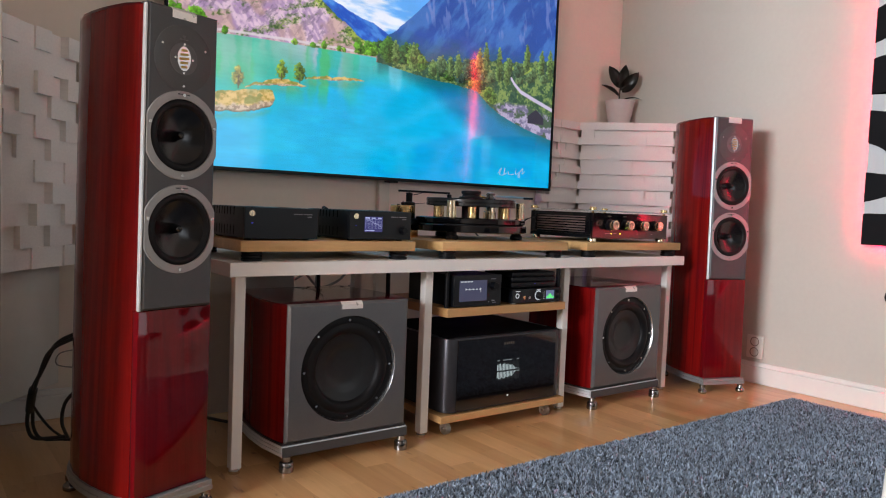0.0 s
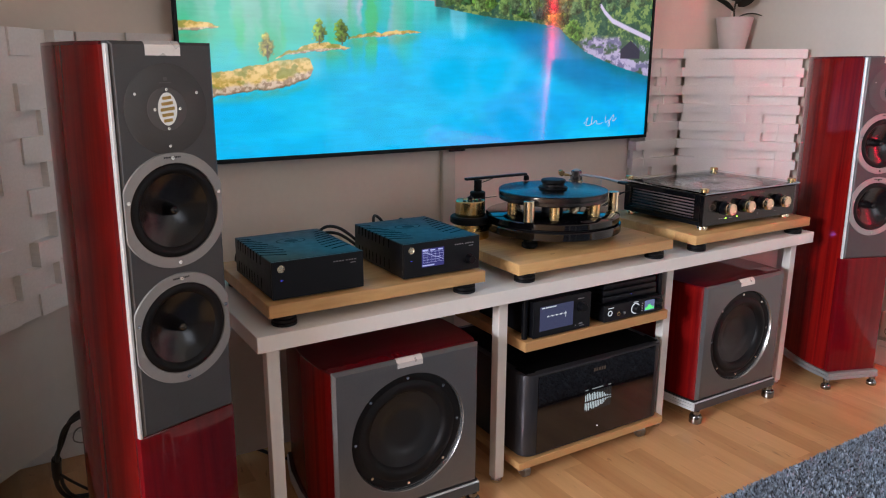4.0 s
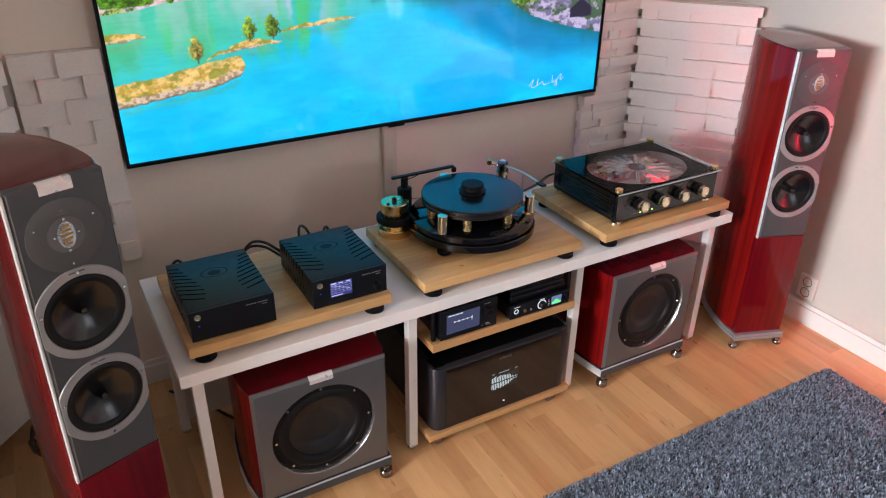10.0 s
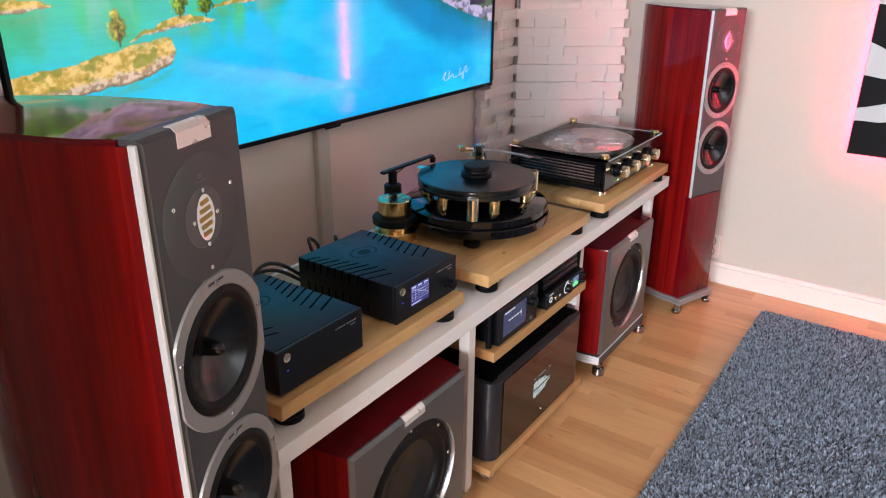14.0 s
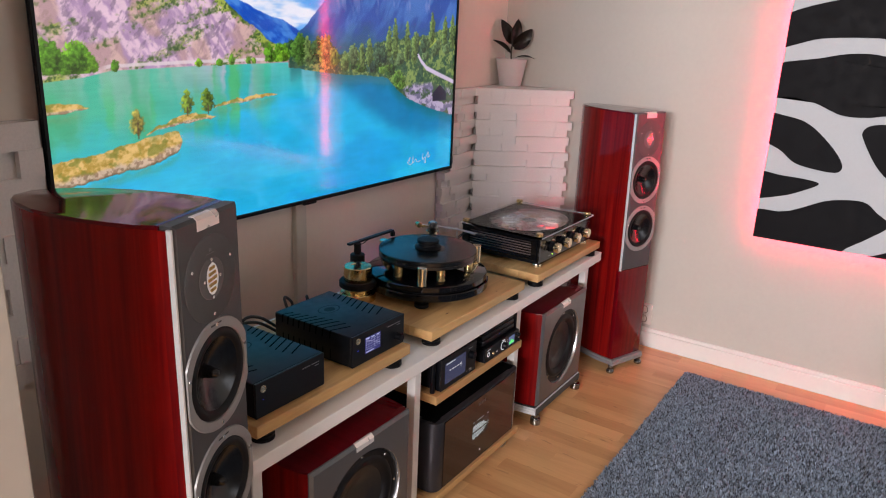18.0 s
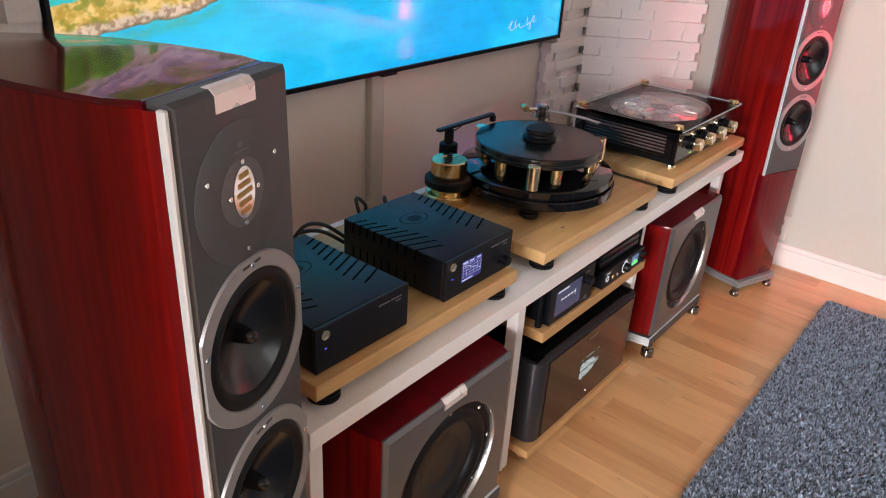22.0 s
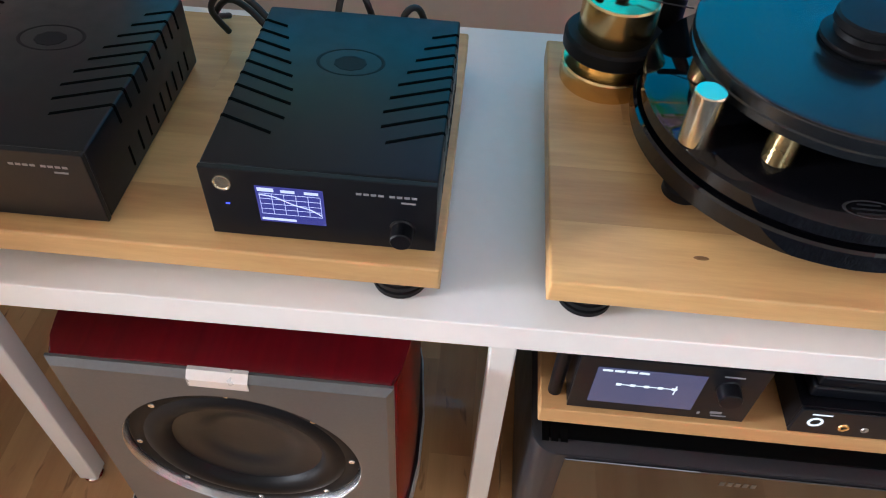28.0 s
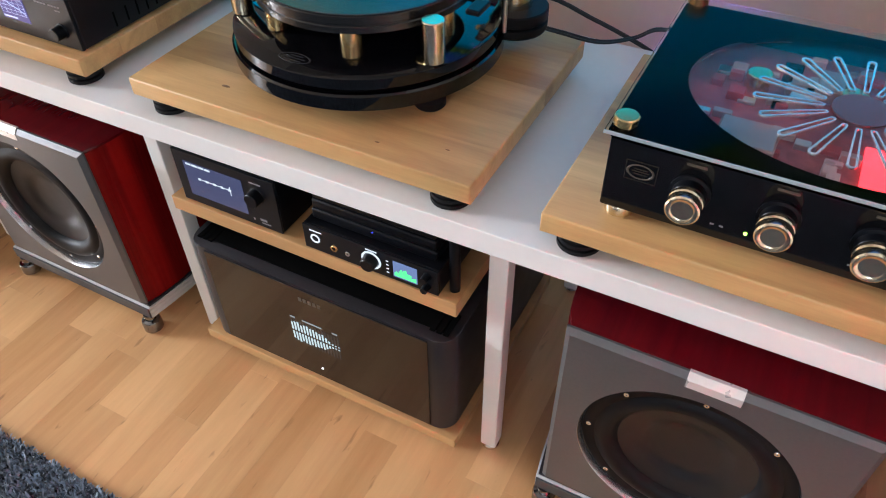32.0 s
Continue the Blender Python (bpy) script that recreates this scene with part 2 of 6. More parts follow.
# white marks with a glow of their own, on plain lettering and displays alike
GLOWPRINT = glow("glowing_white_print", (0.8, 0.85, 0.9), 0.65)
BRONZE = mat("bronze_print", (0.075, 0.06, 0.045), 0.4)
EMBLEMM = mat("dull_bronze_line", (0.034, 0.028, 0.022), 0.5, spec=0.1)
POT = mat("white_ceramic", (0.66, 0.62, 0.60), 0.45, grain=0.03, scale=60, bump=0.15)
SOIL = mat("soil", (0.03, 0.02, 0.015), 0.9, grain=0.4)
LEAF = mat("dark_rubber_plant_leaf", (0.022, 0.020, 0.014), 0.3, grain=0.25, scale=40)
STEM = mat("plant_stem", (0.05, 0.035, 0.02), 0.6)
OUTLETM = mat("white_plastic", (0.72, 0.68, 0.62), 0.35, grain=0.02)
CABLE = mat("black_cable", (0.012, 0.012, 0.013), 0.45, grain=0.1)
GREYCABLE = mat("grey_cable", (0.22, 0.21, 0.20), 0.5)
CLEAR = clear("clear_caster", (0.92, 0.93, 0.92), 0.35)
TOPGLASS = clear("clear_top_glass", (0.92, 0.97, 0.96), 0.01, 1.085)
LIDM = mat("black_lid_lacquer", (0.003, 0.003, 0.004), 0.3, grain=0.05, spec=0.02)
DARKCHROME = mat("dark_chrome", (0.26, 0.25, 0.25), 0.1, 1.0, grain=0.02)
AMPFRONT = mat("black_glossy_front", (0.004, 0.004, 0.005), 0.1, grain=0.05, spec=0.5)
WINDOWM = clear("clear_window_disc", (1.0, 0.92, 0.92), 0.02, 1.14)
EDGESHINE = mat("lit_glass_edge", (0.34, 0.41, 0.44), 0.25, grain=0.05)
EDGEM = mat("turned_metal_edge", (0.42, 0.43, 0.44), 0.25, 0.9, grain=0.03)
ARTBLACK = mat("art_black", (0.006, 0.006, 0.007), 0.6, spec=0.12, grain=0.06, scale=200, bump=0.05)
ARTWHITE = mat("art_pale_grey", (0.50, 0.53, 0.55), 0.6, grain=0.02, scale=120, bump=0.05)
RED_LED = glow("red_led", (1.0, 0.015, 0.05), LED)
BLUE_LED = glow("blue_led", (0.06, 0.08, 1.0), 1.6)
GREEN_LED = glow("green_led", (0.35, 1.0, 0.05), 6)
WHITE_LED = glow("white_led", (0.9, 0.95, 1.0), 4)
RUGBASE = mat("rug_backing", (0.05, 0.055, 0.065), 0.95, grain=0.3, scale=60)
RUGM = mat("grey_rug_pile", (0.050, 0.058, 0.070), 0.85, grain=0.3, scale=25)
rn, rl = RUGM.node_tree.nodes, RUGM.node_tree.links
isl, rg = rn.new("ShaderNodeNewGeometry"), rn.new("ShaderNodeMapRange")
rg.inputs[3].default_value, rg.inputs[4].default_value = 0.1, 3.7
rl.new(isl.outputs["Random Per Island"], rg.inputs[0])
rv = rn.new("ShaderNodeVectorMath")
rv.operation, rv.inputs[0].default_value = "SCALE", (0.110, 0.138, 0.174)
rn["Principled BSDF"].inputs["Sheen Weight"].default_value = 0.5
rn["Principled BSDF"].inputs["Sheen Roughness"].default_value = 0.4
rl.new(rg.outputs[0], rv.inputs["Scale"]), rl.new(rv.outputs[0], rn["Principled BSDF"].inputs["Base Color"])


# ---- mesh helpers ----
def thing(name, m, label, category, group="", kind=""):
    ob = new(name)
    ob.empty_display_size = 0.05
    ob.matrix_world = m
    return tagged(ob, label, category, group, kind)


def part(name, bm, material, parent=None, label="", smooth=None):
    me = bpy.data.meshes.new(name)
    bmesh.ops.recalc_face_normals(bm, faces=bm.faces)
    if smooth is not None:
        for f in bm.faces:
            f.smooth = True
        for e in bm.edges:
            if len(e.link_faces) == 2 and e.calc_face_angle(0) > radians(smooth):
                e.smooth = False
    bm.to_mesh(me)
    bm.free()
    me.materials.append(material)
    ob = new(name, me)
    if parent:
        ob.parent = parent
    if label:
        ob["label"] = label
    return ob


def box(x0, x1, y0, y1, z0, z1, bevel=0.0, seg=2, bm=None):
    bm = bm or bmesh.new()
    got = bmesh.ops.create_cube(bm, size=1)["verts"]
    for v in got:
        v.co = Vector(((x0 + x1) / 2 + v.co.x * (x1 - x0), (y0 + y1) / 2 + v.co.y * (y1 - y0), (z0 + z1) / 2 + v.co.z * (z1 - z0)))
    if bevel:
        es = list({e for v in got for e in v.link_edges})
        bmesh.ops.bevel(bm, geom=es, offset=bevel, segments=seg, affect="EDGES", profile=0.5)
    return bm


def lathe(profile, seg=32, m=None, bm=None, close=True):
    """Turns (radius, height) pairs about z, then lays the result by m."""
    bm = bm or bmesh.new()
    rings = []
    for r, z in profile:
        if r < 1e-6:
            rings.append([bm.verts.new((0, 0, z))])
        else:
            rings.append([bm.verts.new((r * math.cos(2 * math.pi * i / seg), r * math.sin(2 * math.pi * i / seg), z)) for i in range(seg)])
    for a, b in zip(rings, rings[1:]):
        if len(a) == 1 and len(b) == 1:
            continue
        for i in range(seg):
            j = (i + 1) % seg
            if len(a) == 1:
                bm.faces.new((a[0], b[i], b[j]))
            elif len(b) == 1:
                bm.faces.new((a[i], a[j], b[0]))
            else:
                bm.faces.new((a[i], a[j], b[j], b[i]))
    if m is not None:
        vs = [v for ring in rings for v in ring]
        bmesh.ops.transform(bm, matrix=m, verts=vs)
    return bm


def cyl(r, z0, z1, seg=24, m=None, bevel=0.0, bm=None):
    b = min(bevel, r * 0.5, (z1 - z0) * 0.45)
    prof = [(0, z0), (r - b, z0), (r, z0 + b), (r, z1 - b), (r - b, z1), (0, z1)] if b else [(0, z0), (r, z0), (r, z1), (0, z1)]
    return lathe(prof, seg, m, bm)


FRONT = Matrix.Rotation(math.pi / 2, 4, "X")  # lays the z axis towards the viewer (-y)


def at_front(x, y, z):
    return Matrix.Translation((x, y, z)) @ FRONT


def slab(outline, z0, z1, bevel=0.0, seg=2, bm=None):
    """An outline of (x, y) pairs as an upright prism."""
    bm = bm or bmesh.new()
    low = [bm.verts.new((x, y, z0)) for x, y in outline]
    top = [bm.verts.new((x, y, z1)) for x, y in outline]
    n = len(outline)
    bm.faces.new(low[::-1])
    cap = bm.faces.new(top)
    for i in range(n):
        bm.faces.new((low[i], low[(i + 1) % n], top[(i + 1) % n], top[i]))
    if bevel:
        bmesh.ops.bevel(bm, geom=list(cap.edges), offset=bevel, segments=seg, affect="EDGES", profile=0.5)
    return bm


def tube(points, r, seg=8, rounds=6, bm=None):
    """A round cable or tube along a smooth line through the points."""
    bm = bm or bmesh.new()
    p = [Vector(q) for q in points]
    line = []
    for i in range(len(p) - 1):
        a, b, c, d = p[max(i - 1, 0)], p[i], p[i + 1], p[min(i + 2, len(p) - 1)]
        for k in range(rounds):
            t = k / rounds
            line.append(0.5 * (2 * b + (c - a) * t + (2 * a - 5 * b + 4 * c - d) * t * t + (3 * b - a - 3 * c + d) * t**3))
    line.append(p[-1])
    rings, up = [], Vector((0.13, 0.21, 0.97))
    for i, q in enumerate(line):
        d = (line[min(i + 1, len(line) - 1)] - line[max(i - 1, 0)]).normalized()
        s = d.cross(up).normalized()
        u = s.cross(d)
        rings.append([bm.verts.new(q + r * (math.cos(2 * math.pi * k / seg) * s + math.sin(2 * math.pi * k / seg) * u)) for k in range(seg)])
    for a, b in zip(rings, rings[1:]):
        for k in range(seg):
            bm.faces.new((a[k], a[(k + 1) % seg], b[(k + 1) % seg], b[k]))
    bm.faces.new(rings[0]), bm.faces.new(rings[-1][::-1])
    return bm


def pierced(x0, x1, z0, z1, y0, y1, holes, c=0.004, seg=64):
    """A front plate from y0 back to y1 with chamfered rim and round holes (x, z, r), stacked one above the other."""
    bm = bmesh.new()
    inner = (x0 + c, x1 - c, z0 + c, z1 - c)
    cuts = [inner[2]]
    for hx, hz, r in sorted(holes, key=lambda h: h[1]):
        cuts += [hz - r - 0.002, hz + r + 0.002]
    cuts.append(inner[3])
    made = {}

    def v(x, y, z):
        key = (round(x, 6), round(y, 6), round(z, 6))
        if key not in made:
            made[key] = bm.verts.new((x, y, z))
        return made[key]

    def face(*p):
        q = []
        for k in p:
            if k not in q:
                q.append(k)
        if len(q) > 2:
            try:
                bm.faces.new(q)
            except ValueError:
                pass

    for i, (a, b) in enumerate(zip(cuts, cuts[1:])):
        if i % 2 == 0:
            face(v(inner[0], y0, a), v(inner[1], y0, a), v(inner[1], y0, b), v(inner[0], y0, b))
            continue
        hx, hz, r = sorted(holes, key=lambda h: h[1])[i // 2]
        ring, rim, deep = [], [], []
        for k in range(seg):
            t = 2 * math.pi * (k + 0.5) / seg
            dx, dz = math.cos(t), math.sin(t)
            s = min((inner[1] - hx) / dx if dx > 1e-9 else 9, (inner[0] - hx) / dx if dx < -1e-9 else 9, (b - hz) / dz if dz > 1e-9 else 9, (a - hz) / dz if dz < -1e-9 else 9)
            ring.append((hx + r * dx, hz + r * dz))
            rim.append((hx + s * dx, hz + s * dz))
        corners = [(inner[1], b), (inner[0], b), (inner[0], a), (inner[1], a)]
        for k in range(seg):
            m = (k + 1) % seg
            p = [v(ring[k][0], y0, ring[k][1]), v(rim[k][0], y0, rim[k][1])]
            if abs(rim[k][0] - rim[m][0]) > 1e-6 and abs(rim[k][1] - rim[m][1]) > 1e-6:
                cx, cz = min(corners, key=lambda q: (q[0] - rim[k][0]) ** 2 + (q[1] - rim[k][1]) ** 2)
                p.append(v(cx, y0, cz))
            p += [v(rim[m][0], y0, rim[m][1]), v(ring[m][0], y0, ring[m][1])]
            face(*p)
            face(v(ring[k][0], y0, ring[k][1]), v(ring[m][0], y0, ring[m][1]), v(ring[m][0], y1, ring[m][1]), v(ring[k][0], y1, ring[k][1]))
    fr = [(inner[0], inner[2]), (inner[1], inner[2]), (inner[1], inner[3]), (inner[0], inner[3])]
    ou = [(x0, z0), (x1, z0), (x1, z1), (x0, z1)]
    for k in range(4):
        m = (k + 1) % 4
        face(v(fr[k][0], y0, fr[k][1]), v(fr[m][0], y0, fr[m][1]), v(ou[m][0], y0 + c, ou[m][1]), v(ou[k][0], y0 + c, ou[k][1]))
        face(v(ou[k][0], y0 + c, ou[k][1]), v(ou[m][0], y0 + c, ou[m][1]), v(ou[m][0], y1, ou[m][1]), v(ou[k][0], y1, ou[k][1]))
    return bm


def setting(name, bm, material, label="", smooth=None):
    ob = part(name, bm, material, smooth=smooth)
    return tagged(ob, label or name.replace("_", " "), name.split("_")[0], kind="structure")


def folded_plate(half, low, edge, depth, z):
    """A thin badge sheet laid over a front's chamfered upper edge: from low under the top z, over the chamfer edge, to depth behind."""
    out = [(-0.0012, -low), (-0.0012, -edge + 0.0004), (edge - 0.0004, 0.0012), (depth, 0.0012), (depth, 0.0002), (edge, 0.0002), (-0.0002, -edge), (-0.0002, -low)]
    bm = slab(out, -half, half)
    bmesh.ops.transform(bm, matrix=Matrix(((0, 0, 1, 0), (1, 0, 0, 0), (0, 1, 0, z), (0, 0, 0, 1))), verts=bm.verts[:])
    return bm


# ---- the room ----
RX, BY, LX = 3.105, 2.62, 0.30
tagged(part("subfloor", box(-4.85, 3.3, -2.0, 2.9, -0.08, -0.006), JOINT), "dark joint layer under the beech parquet", "floor", kind="structure")
setting("wall_north", box(-0.1, 3.3, BY, BY + 0.15, 0, 2.55), WALL, "warm beige painted wall behind the television")
setting("wall_east", box(RX, RX + 0.15, -2.0, BY, 0, 2.55), EAST_WALL, "off-white wall with the framed picture, toned darker against the side light")
setting("wall_west", box(LX - 0.12, LX, 1.70, BY, 0, 2.55), WALL, "short painted wall beside the doorway")
setting("ceiling", box(-4.85, 3.3, -2.0, 2.9, 2.55, 2.65), CEIL, "unseen ceiling, greyed to lessen bounce light")
# walls out of view close the rooms; their dark tone holds down the fill
wb = box(-4.85, -4.7, -2.0, -0.55, 0, 2.55)
box(-4.85, -4.7, 1.5, 2.9, 0, 2.55, bm=wb)
box(-4.85, -4.7, -0.55, 1.5, 0, 0.95, bm=wb)
box(-4.85, -4.7, -0.55, 1.5, 2.35, 2.55, bm=wb)
setting("wall_far_west", wb, FARWALL, "unseen wall of the adjoining room with a window, darkened to cut bounce light")
wb = box(-4.7, 1.95, -2.0, -1.85, 0, 2.55)
box(3.05, 3.3, -2.0, -1.85, 0, 2.55, bm=wb)
box(1.95, 3.05, -2.0, -1.85, 0, 0.9, bm=wb)
box(1.95, 3.05, -2.0, -1.85, 2.2, 2.55, bm=wb)
setting("wall_south", wb, FARWALL, "unseen south wall, darkened to cut bounce light, open for the fill lamp")
setting("wall_inner", box(-4.7, -0.1, BY, BY + 0.15, 0, 2.55), FARWALL, "unseen end wall of the adjoining room, darkened to cut bounce light")


def skirting(name, x0, x1, y0, y1, label):
    bm = box(x0, x1, y0, y1, 0, 0.072, 0.004)
    if x1 - x0 < y1 - y0:
        box(x0 + 0.005 if x0 > 1 else x0, x1 if x0 > 1 else x1 - 0.005, y0, y1, 0.0721, 0.09, 0.003, bm=bm)
    else:
        box(x0, x1, y0 + 0.005, y1, 0.0721, 0.09, 0.003, bm=bm)
    return setting(name, bm, TRIM, label)


skirting("baseboard_east", RX - 0.016, RX, -1.85, BY - 0.016, "white painted profiled skirting board")
skirting("baseboard_north", LX, RX - 0.016, BY - 0.016, BY, "white painted profiled skirting board")
skirting("baseboard_west", LX, LX + 0.016, 1.78, BY - 0.016, "white painted profiled skirting board")
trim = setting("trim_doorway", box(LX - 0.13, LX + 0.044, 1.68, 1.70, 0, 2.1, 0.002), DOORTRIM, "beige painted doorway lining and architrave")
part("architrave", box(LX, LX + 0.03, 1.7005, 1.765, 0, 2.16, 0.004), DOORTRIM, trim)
tagged(part("cable_channel", box(1.702, 1.752, BY - 0.022, BY, 0.09, 0.86, 0.004), mat("channel_plastic", (0.62, 0.59, 0.52), 0.5)),
       "beige plastic cable channel running down the wall", "cable channel")

# power socket
so = thing("wall_socket", Matrix.Translation((RX, 1.806, 0.154)), "white double power socket on the off-white wall", "socket")
part("plate", box(-0.014, 0, -0.036, 0.036, -0.048, 0.048, 0.004), OUTLETM, so)
for dz in (-0.022, 0.022):
    s = part("outlet", lathe([(0.0, -0.007), (0.0155, -0.007), (0.0165, 0.0), (0.019, 0.001), (0.0195, 0.0)], 24,
                             Matrix.Translation((-0.0145, 0, dz)) @ Matrix.Rotation(-math.pi / 2, 4, "Y")), mat("brown_outlet_plastic", (0.16, 0.125, 0.09), 0.4), so)
    hb = bmesh.new()
    for dy in (-0.007, 0.007):
        cyl(0.0028, 0, 0.002, 10, Matrix.Translation((-0.0078, dy, dz)) @ Matrix.Rotation(-math.pi / 2, 4, "Y"), bm=hb)
    part("hole", hb, SLOT, s)


# ---- television ----
def fbm(x, y, octaves=5, seed=0.0):
    out, amp, tot = np.zeros_like(x), 1.0, 0.0
    g = np.random.RandomState(int(seed) + 11)
    for o in range(octaves):
        f = 2.0**o
        lat = g.rand(64, 64)
        xi, yi = x * f, y * f
        x0, y0 = np.floor(xi).astype(int), np.floor(yi).astype(int)
        tx, ty = xi - x0, yi - y0
        tx, ty = tx * tx * (3 - 2 * tx), ty * ty * (3 - 2 * ty)
        a, b = lat[x0 % 64, y0 % 64], lat[(x0 + 1) % 64, y0 % 64]
        c, d = lat[x0 % 64, (y0 + 1) % 64], lat[(x0 + 1) % 64, (y0 + 1) % 64]
        out += amp * ((a * (1 - tx) + b * tx) * (1 - ty) + (c * (1 - tx) + d * tx) * ty)
        tot += amp
        amp *= 0.55
    return out / tot


def lake_picture(u, v):
    """The mountain lake shown on the television, as sRGB values for u to the right and v up."""
    def c(*rgb):
        return np.array(rgb)[None, None, :] / 255.0

    def blend(base, top, k):
        k = np.clip(k, 0, 1)[..., None]
        return base * (1 - k) + top * k

    def step(a, b, x):
        t = np.clip((x - a) / (b - a), 0, 1)
        return t * t * (3 - 2 * t)

    def line(*pts):
        return np.interp(u, [p[0] for p in pts], [p[1] for p in pts])

    n1, n2, n3, n4 = fbm(u * 8, v * 8, 5, 1), fbm(u * 24, v * 22, 4, 2), fbm(u * 70, v * 60, 4, 3), fbm(u * 190, v * 120, 3, 44)
    # sky and clouds, far blue mountains
    img = blend(c(95, 170, 245) + 0 * u[..., None], c(236, 240, 255), step(0.46, 0.68, fbm(u * 7 + 3, v * 16, 5, 4)))
    ridge = line((0, 0.8), (0.30, 0.67), (0.355, 0.640), (0.40, 0.612), (0.44, 0.598), (0.48, 0.565), (0.6, 0.52)) + 0.012 * (fbm(u * 40, 0 * v, 4, 5) - 0.5)
    far = blend(c(20, 80, 190) + 0 * img, c(70, 135, 220), step(0.40, 0.65, fbm(u * 30 + v * 14, v * 20, 4, 6)))
    img = blend(img, far, step(0, 0.004, ridge - v))
    ridge = line((0.45, 0.5), (0.48, 0.562), (0.505, 0.60), (0.55, 0.672), (0.60, 0.76), (0.7, 0.93), (1, 1.1)) + 0.014 * (fbm(u * 50, 0 * v, 4, 7) - 0.5)
    big = blend(c(34, 78, 165) + 0 * img, c(62, 112, 190), step(0.38, 0.66, fbm(u * 34 - v * 12, v * 9, 5, 8)))
    big = blend(big, c(38, 92, 110), 0.75 * step(0.62, 0.50, v + 0.10 * (n2 - 0.5)))
    big = blend(big, c(150, 150, 205), 0.5 * step(0.62, 0.74, fbm(u * 60 + v * 6, v * 9, 3, 9)) * step(0.58, 0.70, v))
    img = blend(img, big, step(0, 0.004, ridge - v))
    # rock face with scrub over the left shore
    face = line((0, 1.0), (0.10, 0.90), (0.22, 0.76), (0.29, 0.675), (0.322, 0.637), (0.367, 0.579), (0.405, 0.535), (0.445, 0.50), (0.47, 0.46)) + 0.022 * (fbm(u * 40, 0 * v, 4, 10) - 0.5)
    rock = blend(c(176, 144, 182) + 0 * img, c(226, 194, 214), step(0.36, 0.62, fbm(u * 90 + v * 30, v * 30 - u * 12, 5, 11)))
    rock = blend(rock, c(128, 108, 134), 0.6 * step(0.53, 0.66, fbm(u * 120 - v * 40, v * 44, 4, 12)))
    rock = blend(rock, c(196, 158, 130), 0.5 * step(0.52, 0.66, fbm(u * 20, v * 10, 3, 13)))
    green = blend(c(72, 112, 30) + 0 * img, c(152, 178, 62), step(0.40, 0.62, n3))
    green = blend(green, c(40, 76, 28), 0.8 * step(0.54, 0.64, n4))
    scrub = 0.78 * fbm(u * 13 - v * 17, v * 8, 5, 14) + 0.22 * n4 + 0.5 * (v - 0.62) + 0.22 * step(0.05, 0.0, face - v)
    rock = blend(rock, green, 0.85 * step(0.51, 0.64, scrub))
    img = blend(img, rock, step(0, 0.005, face - v))
    # wooded headland and bank
    shore = line((0.40, 0.468), (0.45, 0.452), (0.573, 0.424), (0.66, 0.415), (0.739, 0.403), (0.775, 0.355), (0.819, 0.315), (0.90, 0.268), (1.0, 0.228)) + 0.006 * (fbm(u * 90, 0 * v, 3, 15) - 0.5)
    wood = line((0.44, 0.46), (0.455, 0.50), (0.5, 0.515), (0.58, 0.49), (0.66, 0.50), (0.76, 0.545), (0.85, 0.55), (1.0, 0.60)) + 0.03 * (fbm(u * 60, 0 * v, 4, 16) - 0.5)
    bank = blend(c(52, 86, 58) + 0 * img, c(128, 152, 84), step(0.40, 0.62, 0.5 * n3 + 0.5 * n4))
    bank = blend(bank, c(34, 70, 62), 0.7 * step(0.52, 0.64, fbm(u * 50, v * 34, 4, 17)))
    img = blend(img, bank, step(0, 0.005, wood - v) * step(0.448, 0.455, u))
    meadow = 1 - ((u - 0.885) / 0.055) ** 2 - ((v - 0.53 - 0.3 * (u - 0.885)) / 0.030) ** 2 + 1.2 * (n3 - 0.5)
    img = blend(img, blend(c(140, 170, 62) + 0 * img, c(188, 200, 96), n3), 0.9 * step(0, 0.5, meadow))
    way = line((0.83, 0.52), (0.848, 0.488), (0.862, 0.460), (0.885, 0.430), (0.93, 0.405), (1.0, 0.368))
    img = blend(img, c(206, 194, 220), step(0.012, 0.006, np.abs(v - way)) * step(0.842, 0.848, u))
    stones = step(0.0, 0.02, line((0.74, 0.34), (0.80, 0.365), (0.88, 0.385), (1.0, 0.35)) + 0.03 * (n2 - 0.5) - v) * step(0.77, 0.81, u)
    stone = blend(c(112, 108, 140) + 0 * img, c(182, 170, 200), step(0.38, 0.60, fbm(u * 90, v * 60, 4, 18)))
    stone = blend(stone, c(70, 92, 72), step(0.50, 0.62, fbm(u * 40, v * 30, 4, 19)))
    img = blend(img, stone, stones)
    hut = step(0.030, 0.027, np.abs(u - 0.942)) * step(0.036, 0.033, np.abs(v - 0.328))
    img = blend(img, c(46, 44, 62), hut * step(0.35, 0.30, np.abs((u - 0.942) / 0.03) - (0.36 - v) / 0.036 + 0.3))
    # water: grey-green far off, azure near, with drawn-out mirror images
    edge = np.where(u < 0.45, line((0, 0.432), (0.06, 0.442), (0.10, 0.456), (0.25, 0.463), (0.45, 0.467)), shore)
    water = blend(c(58, 182, 178) + 0 * img, c(10, 178, 230), step(0.40, 0.24, v + 0.30 * (0.22 - u) + 0.10 * (fbm(u * 5, v * 12, 4, 20) - 0.5)))
    water = blend(water, c(40, 200, 238), 0.6 * step(0.46, 0.66, fbm(u * 5, v * 9, 4, 21)) * step(0.36, 0.18, v))
    water = blend(water, c(0, 152, 226), 0.5 * step(0.52, 0.68, fbm(u * 6, v * 8, 4, 22)) * step(0.3, 0.15, v) * step(0.25, 0.4, u))
